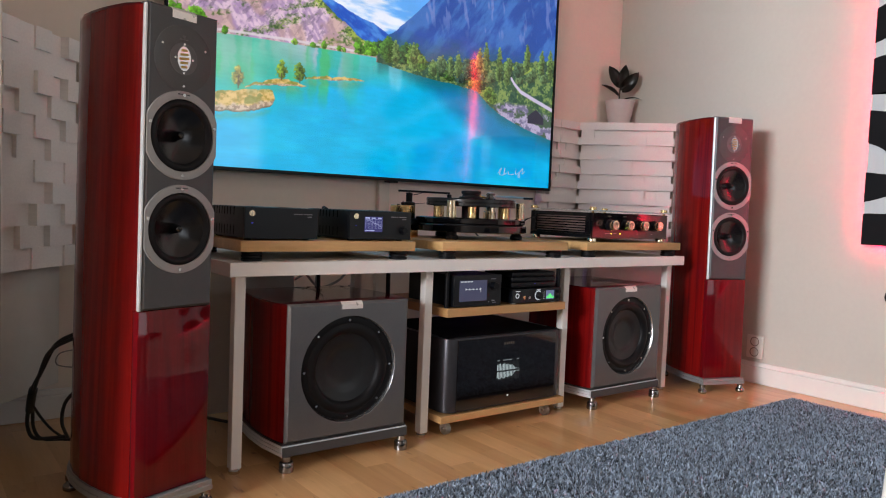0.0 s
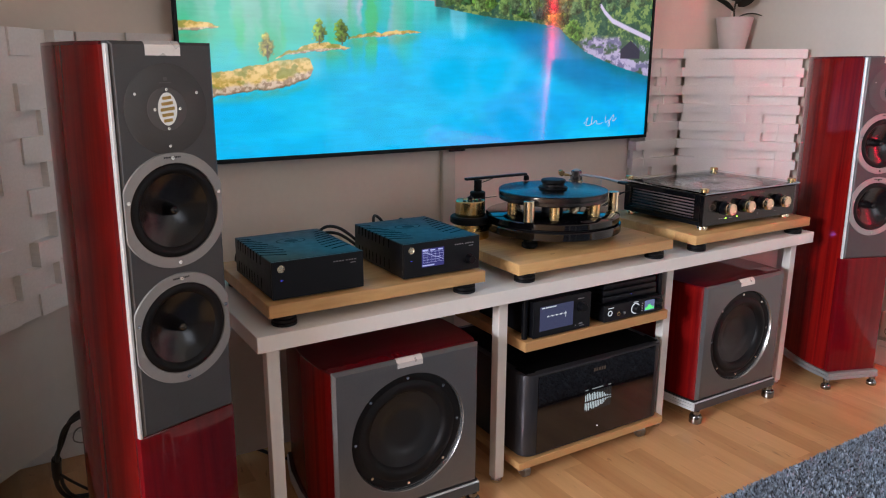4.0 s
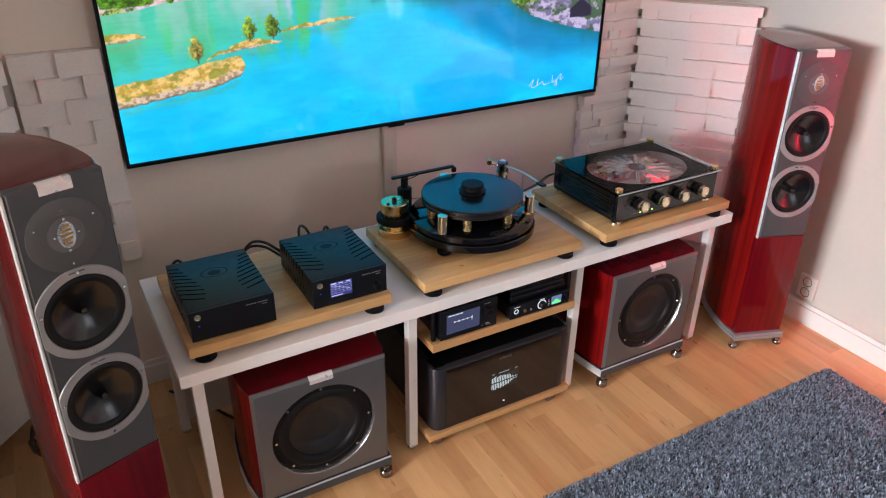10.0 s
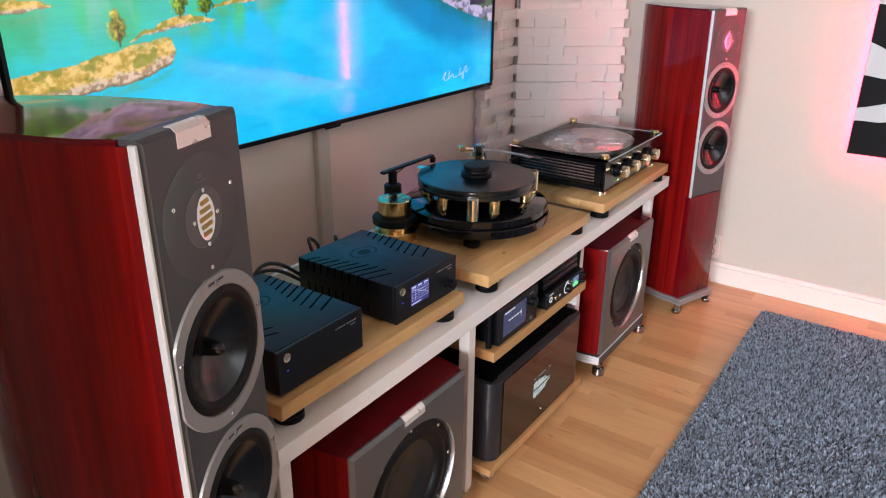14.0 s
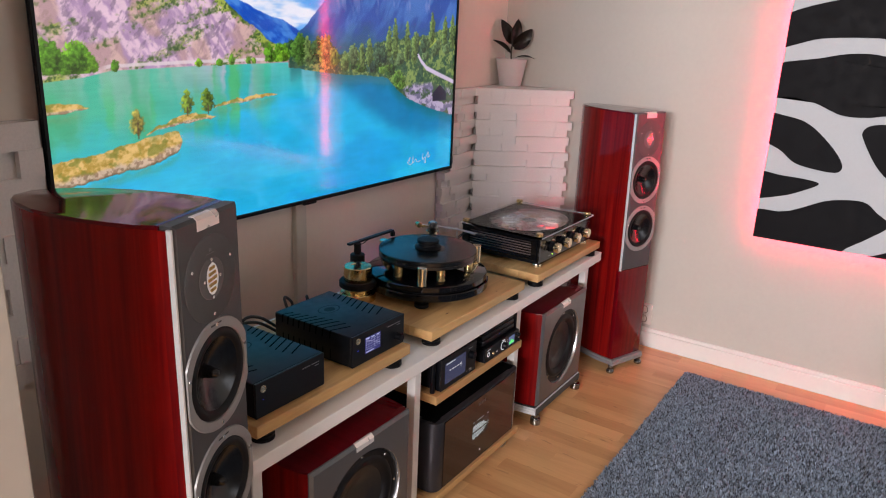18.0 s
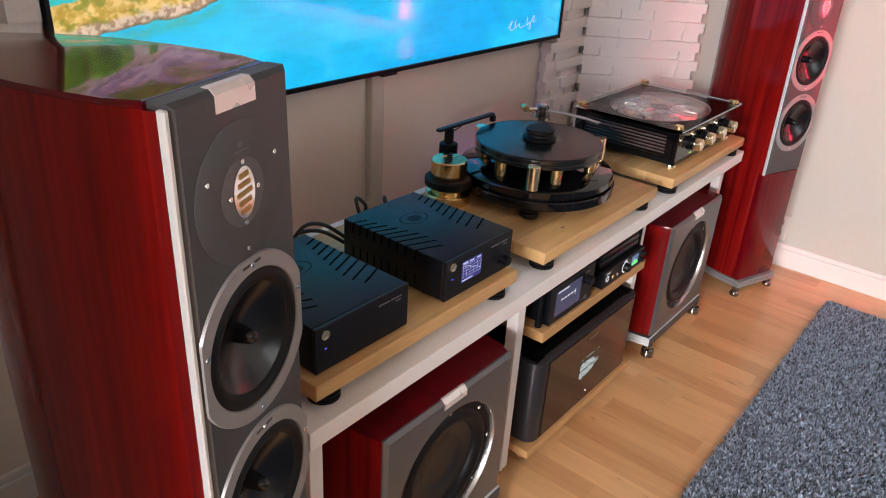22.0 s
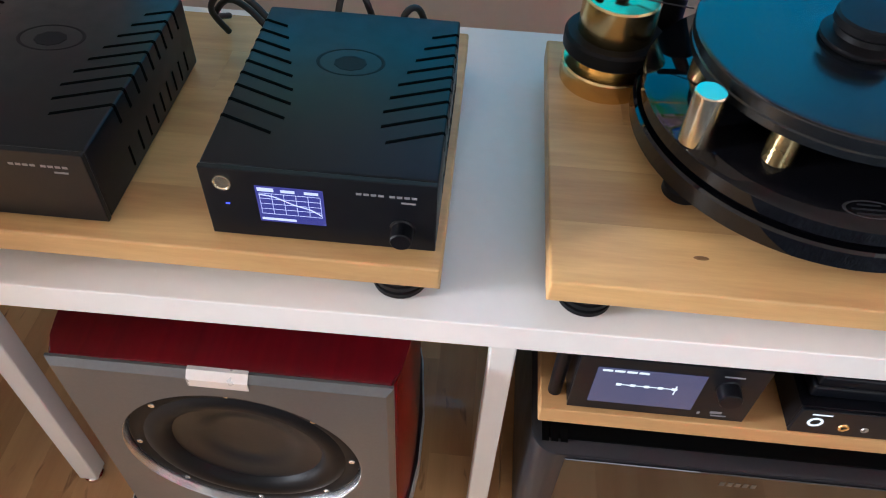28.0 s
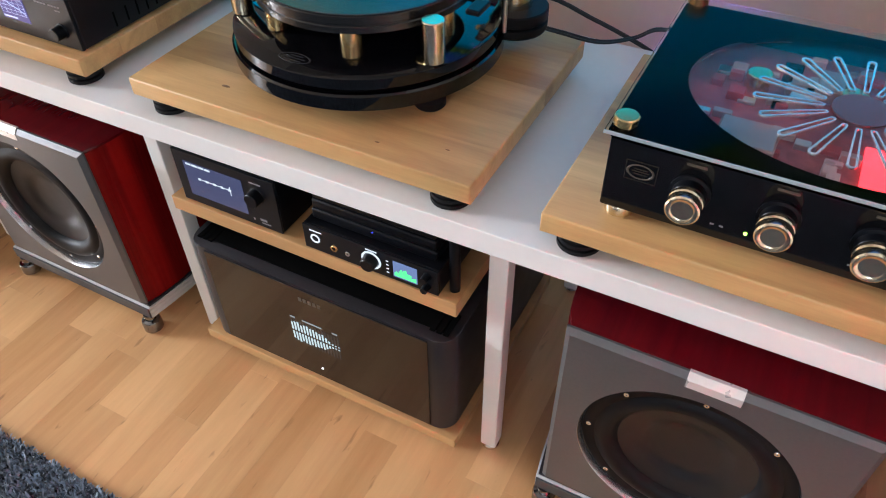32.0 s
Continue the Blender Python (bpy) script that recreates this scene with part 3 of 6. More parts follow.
    for seed, tone, near, far_u in ((23, (72, 186, 110), 0.22, 0.44), (24, (172, 176, 206), 0.26, 0.42), (25, (50, 160, 120), 0.20, 0.30), (26, (190, 186, 206), 0.33, 0.44)):
        streak = fbm(u * 26 + 0.3 * n3, v * 2.2, 3, seed)
        water = blend(water, c(*tone), 0.8 * step(0.48, 0.64, streak) * step(near, near + 0.12, v) * step(far_u, far_u - 0.10, u))
    water = blend(water, c(76, 190, 138), 0.55 * step(0.32, 0.60, fbm(u * 7, v * 5, 4, 48)) * step(0.32, 0.10, u + 0.25 * (0.25 - v)) * step(0.13, 0.27, v))
    lean = 0.42 - 1.05 * (u - 0.50)
    shade = step(0.0, 0.10, v - lean - 0.07 * (n1 - 0.5)) * step(0.50, 0.60, u) * step(0.12, 0.24, v + 0.1 * (u - 0.7))
    water = blend(water, c(10, 112, 168), 0.75 * shade)
    water = blend(water, c(14, 104, 112), 0.7 * step(0.06, 0.0, shore - v + 0.04 * (fbm(u * 40, v * 3, 3, 27) - 0.5)) * step(0.448, 0.46, u))
    water = blend(water, c(150, 215, 240), 0.5 * step(0.56, 0.70, fbm(u * 22, v * 4, 3, 28)) * step(0.06, 0.02, np.abs(u - 0.485)) * step(0.30, 0.36, v))
    water = water * (0.97 + 0.07 * fbm(u * 34, v * 190, 3, 29)[..., None])
    img = blend(img, water, step(0, 0.003, edge - v))
    road = step(0.006, 0.003, np.abs(v - edge - 0.010 - 0.004 * (n2 - 0.5))) * step(0.45, 0.43, u) * step(0.08, 0.10, u)
    img = blend(img, c(222, 208, 214), 0.85 * road)
    # islets of dry grass with stones at the waterline
    for pts, seed in (((0.0, 0.235, 0.165), (0.088, 0.254, 0.184), (0.168, 0.284, 0.200), (0.208, 0.286, 0.226), (0.214, 0.262, 0.252)), 31), (((0.150, 0.290, 0.282), (0.185, 0.312, 0.297), (0.226, 0.331, 0.303), (0.262, 0.329, 0.309), (0.284, 0.318, 0.314)), 32), (((0.272, 0.346, 0.341), (0.333, 0.364, 0.348), (0.380, 0.372, 0.356), (0.412, 0.374, 0.362), (0.424, 0.369, 0.367)), 33), (((-0.02, 0.385, 0.350), (0.02, 0.382, 0.352), (0.045, 0.378, 0.358), (0.065, 0.368, 0.366)), 34):
        rough = fbm(u * 70, v * 50, 4, seed) - 0.5
        top, low = line(*((p[0], p[1]) for p in pts)) + 0.016 * rough, line(*((p[0], p[2]) for p in pts)) + 0.012 * rough
        inside = step(0, 0.003, top - v) * step(0, 0.003, v - low) * step(pts[0][0] - 0.002, pts[0][0] + 0.002, u) * step(pts[-1][0] + 0.002, pts[-1][0] - 0.002, u)
        grass = blend(c(176, 146, 62) + 0 * img, c(226, 190, 118), step(0.36, 0.62, 0.5 * n3 + 0.5 * n4))
        grass = blend(grass, c(120, 128, 48), 0.7 * step(0.50, 0.62, fbm(u * 55, v * 46, 3, seed + 5)))
        h = (v - low) / np.maximum(top - low, 0.002)
        grass = blend(grass, blend(c(150, 124, 110) + 0 * img, c(208, 184, 168), step(0.4, 0.6, n4)), 0.85 * step(0.42, 0.22, h + 0.5 * rough))
        grass = blend(grass, c(92, 76, 50), 0.7 * step(0.14, 0.03, h))
        img = blend(img, blend(c(70, 140, 96) + 0 * img, c(150, 160, 110), n4), 0.55 * step(0, 0.02, low - v + 0.03 * (n3 - 0.4)) * step(0.035, 0.0, low - v) * step(pts[0][0], pts[0][0] + 0.01, u) * step(pts[-1][0], pts[-1][0] - 0.02, u))
        img = blend(img, grass, inside)

    nv, nu = u.shape

    def tree(x, y, tall, wide, tone, seed, thin=0.0):
        """One crown with lit and shaded clumps, on the few rows and columns that it covers."""
        i0, i1 = int(max(0, (x - wide * 1.4) * nu)), int(min(nu, (x + wide * 1.4) * nu + 2))
        j0, j1 = int(max(0, y * nv)), int(min(nv, (y + tall * 1.2) * nv + 2))
        if i1 <= i0 or j1 <= j0:
            return
        uu, vv = u[j0:j1, i0:i1], v[j0:j1, i0:i1]
        dx, h = (uu - x) / wide, (vv - y) / tall
        full = np.clip(np.sin(np.pi * np.clip(h, 0.02, 1) ** 0.75), 0, 1) ** 0.6
        leafy = fbm(uu * 210 + seed, vv * 130, 3, seed)
        k = step(0.0, 0.30, full - np.abs(dx) + 1.1 * (leafy - 0.5) - thin * leafy)
        k = k * step(0.0, 0.05, h) * step(1.08, 0.96, h)
        light = np.clip(0.82 + 1.1 * (leafy - 0.5) - 0.30 * dx + 0.30 * (h - 0.5), 0.35, 1.35)[..., None]
        img[j0:j1, i0:i1] = img[j0:j1, i0:i1] * (1 - k[..., None]) + np.clip(c(*tone) * light, 0, 1) * k[..., None]

    g = random.Random(77)
    tones = ((70, 112, 44), (98, 140, 58), (56, 94, 52), (118, 146, 74))
    for i in range(46):
        x = g.uniform(0.455, 0.80)
        tree(x, float(np.interp(x, (0.455, 0.573, 0.739, 0.80), (0.456, 0.430, 0.408, 0.34))) + g.uniform(0, 0.03), g.uniform(0.030, 0.068) + (0.025 if x < 0.60 else 0), g.uniform(0.013, 0.026), g.choice(tones), 50 + i)
    for i in range(26):
        x = g.uniform(0.62, 1.0)
        tree(x, 0.42 + 0.22 * max(0, x - 0.7) + g.uniform(0, 0.05), g.uniform(0.04, 0.08), g.uniform(0.012, 0.024), g.choice(((72, 104, 76), (96, 124, 80), (58, 90, 78))), 110 + i)
    for x, y, tall in ((0.50, 0.45, 0.10), (0.549, 0.44, 0.118), (0.605, 0.43, 0.07), (0.655, 0.44, 0.09), (0.679, 0.44, 0.115), (0.745, 0.47, 0.12), (0.765, 0.46, 0.165), (0.808, 0.45, 0.16), (0.835, 0.44, 0.13), (0.903, 0.52, 0.14), (0.955, 0.52, 0.12), (0.985, 0.50, 0.15)):
        tree(x, y, tall, 0.013, (104, 134, 72), int(x * 1000))
    for i in range(24):
        x = g.choice((g.uniform(0.0, 0.075), g.uniform(0.09, 0.44), g.uniform(0.405, 0.45)))
        big_ = 0.085 if x < 0.075 else (0.06 if x > 0.405 else 0.032)
        tree(x, 0.445 + 0.05 * x, big_ * g.uniform(0.6, 1.1), 0.016 if big_ > 0.04 else 0.008, g.choice(((112, 172, 44), (92, 150, 40), (136, 186, 60))), 150 + i)
    tree(0.227, 0.328, 0.070, 0.0135, (132, 162, 52), 201)
    tree(0.267, 0.330, 0.070, 0.0150, (104, 136, 48), 202)
    tree(0.136, 0.280, 0.085, 0.020, (176, 166, 78), 203, 0.55)
    for x, y, tall in ((0.227, 0.322, 0.03), (0.268, 0.322, 0.03), (0.137, 0.272, 0.05)):
        img = blend(img, c(88, 70, 50), 0.8 * step(0.0016, 0.0008, np.abs(u - x)) * step(y, y + 0.004, v) * step(y + tall, y + tall - 0.004, v))
    return np.clip(img * (0.95 + 0.10 * n2[..., None]), 0, 1)


TV = Matrix.Translation((1.741, 2.575, 0.782))
tv = thing("television", TV, "large flat television with thin black bezel showing a mountain lake", "television")
TW, TH = 1.734, 0.985
part("casing", box(-TW / 2 + 0.03, TW / 2 - 0.03, 0.011, 0.035, 0.03, TH - 0.03, 0.006), BLACK, tv)
part("back_panel", box(-TW / 2, TW / 2, 0.003, 0.011, 0, TH, 0.002), BLACK, tv)
for nm, x0, x1, z0, z1 in (("bezel", -TW / 2, TW / 2, 0, 0.012), ("bezel", -TW / 2, TW / 2, TH - 0.010, TH), ("bezel", -TW / 2, -TW / 2 + 0.010, 0.0122, TH - 0.0102), ("bezel", TW / 2 - 0.010, TW / 2, 0.0122, TH - 0.0102)):
    part(nm, box(x0, x1, -0.007, 0.0028, z0, z1, 0.0015), BLACK, tv)
part("sensor_bar", box(-0.03, 0.03, -0.006, 0.004, -0.007, -0.0002, 0.002), BLACK, tv)
NU, NV = 840, 472
gu, gv = np.meshgrid(np.linspace(0, 1, NU), np.linspace(0, 1, NV))
rgb = lake_picture(gu, gv)
lin = np.where(rgb < 0.04045, rgb / 12.92, ((rgb + 0.055) / 1.055) ** 2.4)
verts = np.stack([-TW / 2 + 0.010 + gu * (TW - 0.02), 0 * gu - 0.001, 0.012 + gv * (TH - 0.022)], -1).reshape(-1, 3)
idx = np.arange(NU * NV).reshape(NV, NU)
quads = np.stack([idx[:-1, :-1], idx[:-1, 1:], idx[1:, 1:], idx[1:, :-1]], -1).reshape(-1, 4)
me = bpy.data.meshes.new("screen")
me.from_pydata(verts.tolist(), [], quads.tolist())
att = me.color_attributes.new("picture", "FLOAT_COLOR", "POINT")
att.data.foreach_set("color", np.concatenate([lin.reshape(-1, 3), np.ones((NU * NV, 1))], 1).astype(np.float32).ravel())
SCREEN = glow("television_picture", (1, 1, 1), TV_GLOW)
sa = SCREEN.node_tree.nodes.new("ShaderNodeVertexColor")
sa.layer_name = "picture"
SCREEN.node_tree.links.new(sa.outputs[0], SCREEN.node_tree.nodes["Principled BSDF"].inputs["Emission Color"])
SCREEN.node_tree.nodes["Principled BSDF"].inputs["Roughness"].default_value = 0.085
me.materials.append(SCREEN)
scr = new("screen", me)
scr.parent = tv
scr["label"] = "lit screen with a turquoise lake, cliffs and islets"
sq = bmesh.new()
tube([(0.545, -0.0035, 0.062), (0.565, -0.0035, 0.085), (0.556, -0.0035, 0.058), (0.58, -0.0035, 0.060), (0.585, -0.0035, 0.088), (0.583, -0.0035, 0.060), (0.605, -0.0035, 0.073), (0.612, -0.0035, 0.060), (0.64, -0.0035, 0.064)], 0.0009, 5, bm=sq)
tube([(0.652, -0.0035, 0.090), (0.650, -0.0035, 0.064), (0.668, -0.0035, 0.072), (0.672, -0.0035, 0.050), (0.664, -0.0035, 0.058), (0.690, -0.0035, 0.092), (0.688, -0.0035, 0.068), (0.705, -0.0035, 0.080)], 0.0009, 5, bm=sq)
part("scribble", sq, GLOWPRINT, tv, "thin white looping scribble on the screen")
part("wall_bracket", box(-0.3, 0.3, 0.0352, BY - 2.575, 0.3, 0.7), BLACK, tv)

# ---- skyline diffusers ----
BLOCKS = []
for k in range(7):
    bmk = bmesh.new()
    deep = 0.010 + 0.0062 * k
    ring = [[bmk.verts.new((sx * w, y, sz * h)) for sx, sz in ((-1, -1), (1, -1), (1, 1), (-1, 1))] for w, h, y in ((0.5, 0.5, 0), (0.5, 0.5, -deep))]
    for lower, upper in zip(ring, ring[1:]):
        for i in range(4):
            bmk.faces.new((lower[i], lower[(i + 1) % 4], upper[(i + 1) % 4], upper[i]))
    bmk.faces.new(ring[-1])
    bmk.faces.new(ring[0][::-1])
    bmesh.ops.recalc_face_normals(bmk, faces=bmk.faces)
    mek = bpy.data.meshes.new("block")
    bmk.to_mesh(mek)
    bmk.free()
    mek.materials.append(FOAM)
    BLOCKS.append(mek)


def diffuser(a, b, z0, z1, cols, rows, label, seed, banded, skip=lambda x, z: False):
    """A panel of upright blocks of differing depth from a to b on the plan."""
    a, b = Vector((*a, 0)), Vector((*b, 0))
    wide = (b - a).length
    turn = math.atan2((b - a).y, (b - a).x)
    ob = thing("sound_diffuser", Matrix.Translation((a.x, a.y, z0)) @ Matrix.Rotation(turn, 4, "Z"), label, "sound diffuser", "white sound diffusers")
    part("backing", box(0, wide, 0.0, 0.011, 0, z1 - z0), PANEL, ob)
    rnd = random.Random(seed)
    w, h = wide / cols, (z1 - z0) / rows
    for i in range(cols):
        for j in range(rows):
            if skip(a.x + (i + 0.2) * w, z0 + (j + 0.9) * h):
                continue
            k = (rnd.choice((3, 4, 4, 5)) if j % 2 else rnd.choice((0, 1, 2, 3))) if banded else (rnd.choice((3, 4, 5)) if (i + j) % 2 else rnd.choice((1, 2, 3)))
            o = new("block", BLOCKS[k])
            o.parent = ob
            more = rnd.uniform(0.006, 0.016) if banded and j % 2 and i in (0, cols - 1) else 0.0
            o.location = ((i + 0.5) * w + (more / 2 if i else -more / 2), -0.0005, (j + 0.5) * h)
            o.scale = (w * 0.9999 + more, 1, h * 0.9999)
    return ob


diffuser((2.822, 2.588), (3.085, 2.265), 0.49, 1.115, 7, 18, "white skyline sound diffuser across the room corner", 1, True)
diffuser((2.565, 2.608), (2.805, 2.608), 0.49, 1.115, 5, 18, "white skyline sound diffuser beside the television", 2, True, lambda x, z: x < 2.616 and z > 0.765)
diffuser((0.335, 2.275), (0.605, 2.575), 0.475, 1.125, 6, 11, "white skyline sound diffuser across the dim corner", 3, False)
diffuser((0.645, 2.608), (0.868, 2.608), 0.49, 1.125, 4, 10, "white skyline sound diffuser behind the red loudspeaker", 4, False)


def corner_board(a, b, label):
    a, b = Vector((*a, 0)), Vector((*b, 0))
    bm = box(0, (b - a).length, 0.0, 0.018, 0.0, 1.0, 0.001)
    return tagged(part("corner_board", bm, PANEL), label, "corner board"), Matrix.Translation((a.x, a.y, 0.115)) @ Matrix.Rotation(math.atan2((b - a).y, (b - a).x), 4, "Z")


for a, b, lab in (((2.836, 2.606), (3.10, 2.282), "plain white board across the corner behind the diffuser"), ((0.318, 2.287), (0.588, 2.587), "plain white board across the dim corner")):
    ob, m = corner_board(a, b, lab)
    ob.matrix_world = m
tagged(part("corner_shelf", slab([(2.868, 2.612), (3.098, 2.327), (3.098, 2.612)], 1.095, 1.117, 0.001), PANEL), "small white corner shelf behind the diffuser", "shelf")

# potted rubber plant
pl = thing("potted_plant", Matrix.Translation((3.026, 2.540, 1.1175)), "small rubber plant with dark leaves in a white pot", "plant")
part("pot", lathe([(0.0, 0.0), (0.046, 0.0), (0.050, 0.004), (0.071, 0.118), (0.073, 0.121), (0.068, 0.122), (0.065, 0.105), (0, 0.105)], 40), POT, pl, smooth=40)
part("soil", lathe([(0, 0.109), (0.04, 0.110), (0.064, 0.1055)], 24), SOIL, pl)
part("stem", tube([(0, 0, 0.106), (-0.004, 0.002, 0.15), (0.002, 0, 0.20), (0.004, 0.0, 0.225)], 0.0035), STEM, pl)


def leaf(base, tip, wide, flat=0.0):
    """A leaf blade turned to the room; places are (along the shelf's front, up from the rim)."""
    side_way, out = Vector((0.48, -0.87, 0)), Vector((-0.87, -0.48, 0))
    base, tip = (side_way * q[0] + Vector((0, 0, 0.118 + q[1])) + out * q[2] for q in (base, tip))
    d = tip - base
    face_way = (out * (1 - flat) + Vector((0, 0, flat)) + 0.25 * side_way).normalized()
    side = d.cross(face_way).normalized()
    up = side.cross(d).normalized()
    bm = bmesh.new()
    rows = []
    for i in range(11):
        t = i / 10
        w = wide * math.sin(math.pi * t**0.85) ** 0.75 if 0 < i < 10 else 0.0012
        mid = base + d * t + up * (0.10 * d.length * math.sin(math.pi * t))
        rows.append([bm.verts.new(mid + side * w * s + up * (0.25 * w * s * s)) for s in (-1, -0.5, 0, 0.5, 1)])
    for a, b in zip(rows, rows[1:]):
        for k in range(4):
            bm.faces.new((a[k], a[k + 1], b[k + 1], b[k]))
    bmesh.ops.solidify(bm, geom=bm.faces[:], thickness=0.001)
    return bm


for base, tip, w, fl_ in (((0.0, 0.065, 0.0), (-0.057, 0.172, 0.02), 0.027, 0.1), ((0.010, 0.045, 0.0), (0.085, 0.137, 0.01), 0.031, 0.1), ((0.004, 0.055, 0.01), (0.020, 0.178, 0.0), 0.026, 0.0),
                          ((-0.003, 0.025, 0.0), (-0.090, 0.082, 0.02), 0.014, 0.5), ((0.012, 0.005, 0.0), (0.106, 0.006, 0.01), 0.020, 0.9)):
    part("leaf", leaf(base, tip, w, fl_), LEAF, pl, smooth=60)

# ---- wall picture with red light behind ----
pic = thing("wall_picture", Matrix.Translation((RX - 0.022, 1.395, 0.612)), "large black and pale grey abstract canvas with red glow behind", "picture")
PW, PH = 1.35, 1.05
part("canvas", box(-0.032, 0.0, -PW, 0, 0, PH, 0.002), ARTWHITE, pic)


def blob(outline, dx=-0.0335):
    """A smooth pale shape on the canvas, from a few (along, up) corners."""
    bm = bmesh.new()
    n = len(outline)
    pts = []
    for i in range(n):
        a, b, c, d = (Vector(outline[(i + k) % n]) for k in (-1, 0, 1, 2))
        for k in range(8):
            t = k / 8
            q = 0.5 * (2 * b + (c - a) * t + (2 * a - 5 * b + 4 * c - d) * t * t + (3 * b - a - 3 * c + d) * t**3)
            pts.append((min(max(q.x, 0.0), PW), min(max(q.y, 0.0), PH)))
    bm.faces.new([bm.verts.new((dx, -x, z)) for x, z in pts])
    bmesh.ops.triangulate(bm, faces=bm.faces[:])
    ext = bmesh.ops.extrude_face_region(bm, geom=bm.faces[:])
    for v in ext["geom"]:
        if isinstance(v, bmesh.types.BMVert):
            v.co.x = -0.0322
    return bm


SHAPES = (
    [(-0.03, 0.735), (0.115, 0.770), (0.265, 0.779), (0.36, 0.770), (0.62, 0.70), (0.9, 0.68), (1.0, 0.78), (0.7, 0.90), (0.4, 0.94), (0.15, 0.905), (-0.03, 0.84)],
    [(-0.03, 0.665), (0.108, 0.698), (0.233, 0.724), (0.36, 0.714), (0.62, 0.64), (0.95, 0.60), (0.95, 0.56), (0.62, 0.555), (0.40, 0.521), (0.313, 0.504), (0.228, 0.505), (0.152, 0.536), (0.059, 0.555), (-0.03, 0.557)],
    [(-0.03, 0.485), (0.052, 0.484), (0.129, 0.462), (0.211, 0.396), (0.262, 0.332), (0.258, 0.298), (0.21, 0.293), (0.107, 0.310), (0.044, 0.354), (-0.03, 0.395)],
    [(-0.03, 0.259), (0.068, 0.258), (0.153, 0.255), (0.200, 0.244), (0.159, 0.215), (0.08, 0.179), (-0.03, 0.16)],
    [(-0.03, 0.10), (0.09, 0.117), (0.152, 0.142), (0.246, 0.187), (0.355, 0.200), (0.41, 0.165), (0.455, 0.125), (0.40, 0.068), (0.33, 0.012), (0.28, -0.04), (-0.03, -0.04)],
    [(0.43, -0.03), (0.48, 0.034), (0.62, 0.10), (0.95, 0.13), (1.1, 0.05), (0.95, -0.03)],
    [(0.40, 0.487), (0.334, 0.478), (0.309, 0.452), (0.322, 0.415), (0.376, 0.332), (0.433, 0.287), (0.54, 0.26), (0.66, 0.33), (0.68, 0.42), (0.55, 0.49)],
    [(0.80, 0.48), (0.74, 0.38), (0.80, 0.27), (1.0, 0.24), (1.2, 0.30), (1.22, 0.42), (1.05, 0.50)],
)
for o in SHAPES:
    part("black_shape", blob(o), ARTBLACK, pic, "black rounded shape")
for nm, a in (("led_strip", (0.003, 0.013, -PW + 0.02, -0.02, 0.013, 0.020)), ("led_strip", (0.003, 0.013, -0.017, -0.009, 0.02, PH - 0.02)), ("led_strip", (0.003, 0.013, -PW + 0.03, -0.03, PH - 0.026, PH - 0.018))):
    part(nm, box(*a), RED_LED, pic, "red light strip")
part("hanger", box(0.0003, 0.022, -PW * 0.7, -PW * 0.3, PH * 0.6, PH * 0.64), BLACK, pic)

# black-topped stool standing on the rug
sh = thing("stool", Matrix.Translation((1.575, 0.505, 0.012)), "black-topped stool with pale splayed legs on the rug", "stool")
part("seat", box(-0.165, 0.165, -0.15, 0.15, 0.552, 0.574, 0.010, 3), BLACK, sh, smooth=40)
for sx in (-1, 1):
    for sy in (-1, 1):
        part("leg", tube([(sx * 0.125, sy * 0.11, 0.5515), (sx * 0.135, sy * 0.125, 0.28), (sx * 0.145, sy * 0.14, 0.0)], 0.013, 12), TRIM, sh, smooth=50)

# ---- sideboard table ----
TX0, TX1, TZ0, TZ1 = 0.832, 2.664, 0.4995, 0.534
TFRONT, TSKEW = 1.8562, radians(0.6)
tb = thing("table", Matrix.Translation((TX0, TFRONT, 0)) @ Matrix.Rotation(TSKEW, 4, "Z"), "long low white table with square steel legs", "table")
part("tabletop", box(0, TX1 - TX0, 0, 0.502, TZ0, TZ1, 0.0015), TABLE, tb)
for lx in (0.042, 0.621, 1.209, 1.790):
    for ly in (0.050, 0.455):
        lg = part("leg", box(lx - 0.0138, lx + 0.0138, ly - 0.0138, ly + 0.0138, 0.013, TZ0 - 0.0005, 0.002), LEGM, tb)
        part("foot", lathe([(0, 0), (0.0135, 0), (0.0145, 0.002), (0.0145, 0.008), (0.010, 0.0105), (0.010, 0.0128), (0, 0.0128)], 20, Matrix.Translation((lx, ly, 0))), CHROME, lg, "chromed metal glide", smooth=50)


part("back_panel", box(0.030, 0.400, 0.472, 0.484, 0.030, TZ0 - 0.0005, 0.001), LEGM, tb, "pale panel between the rear legs")


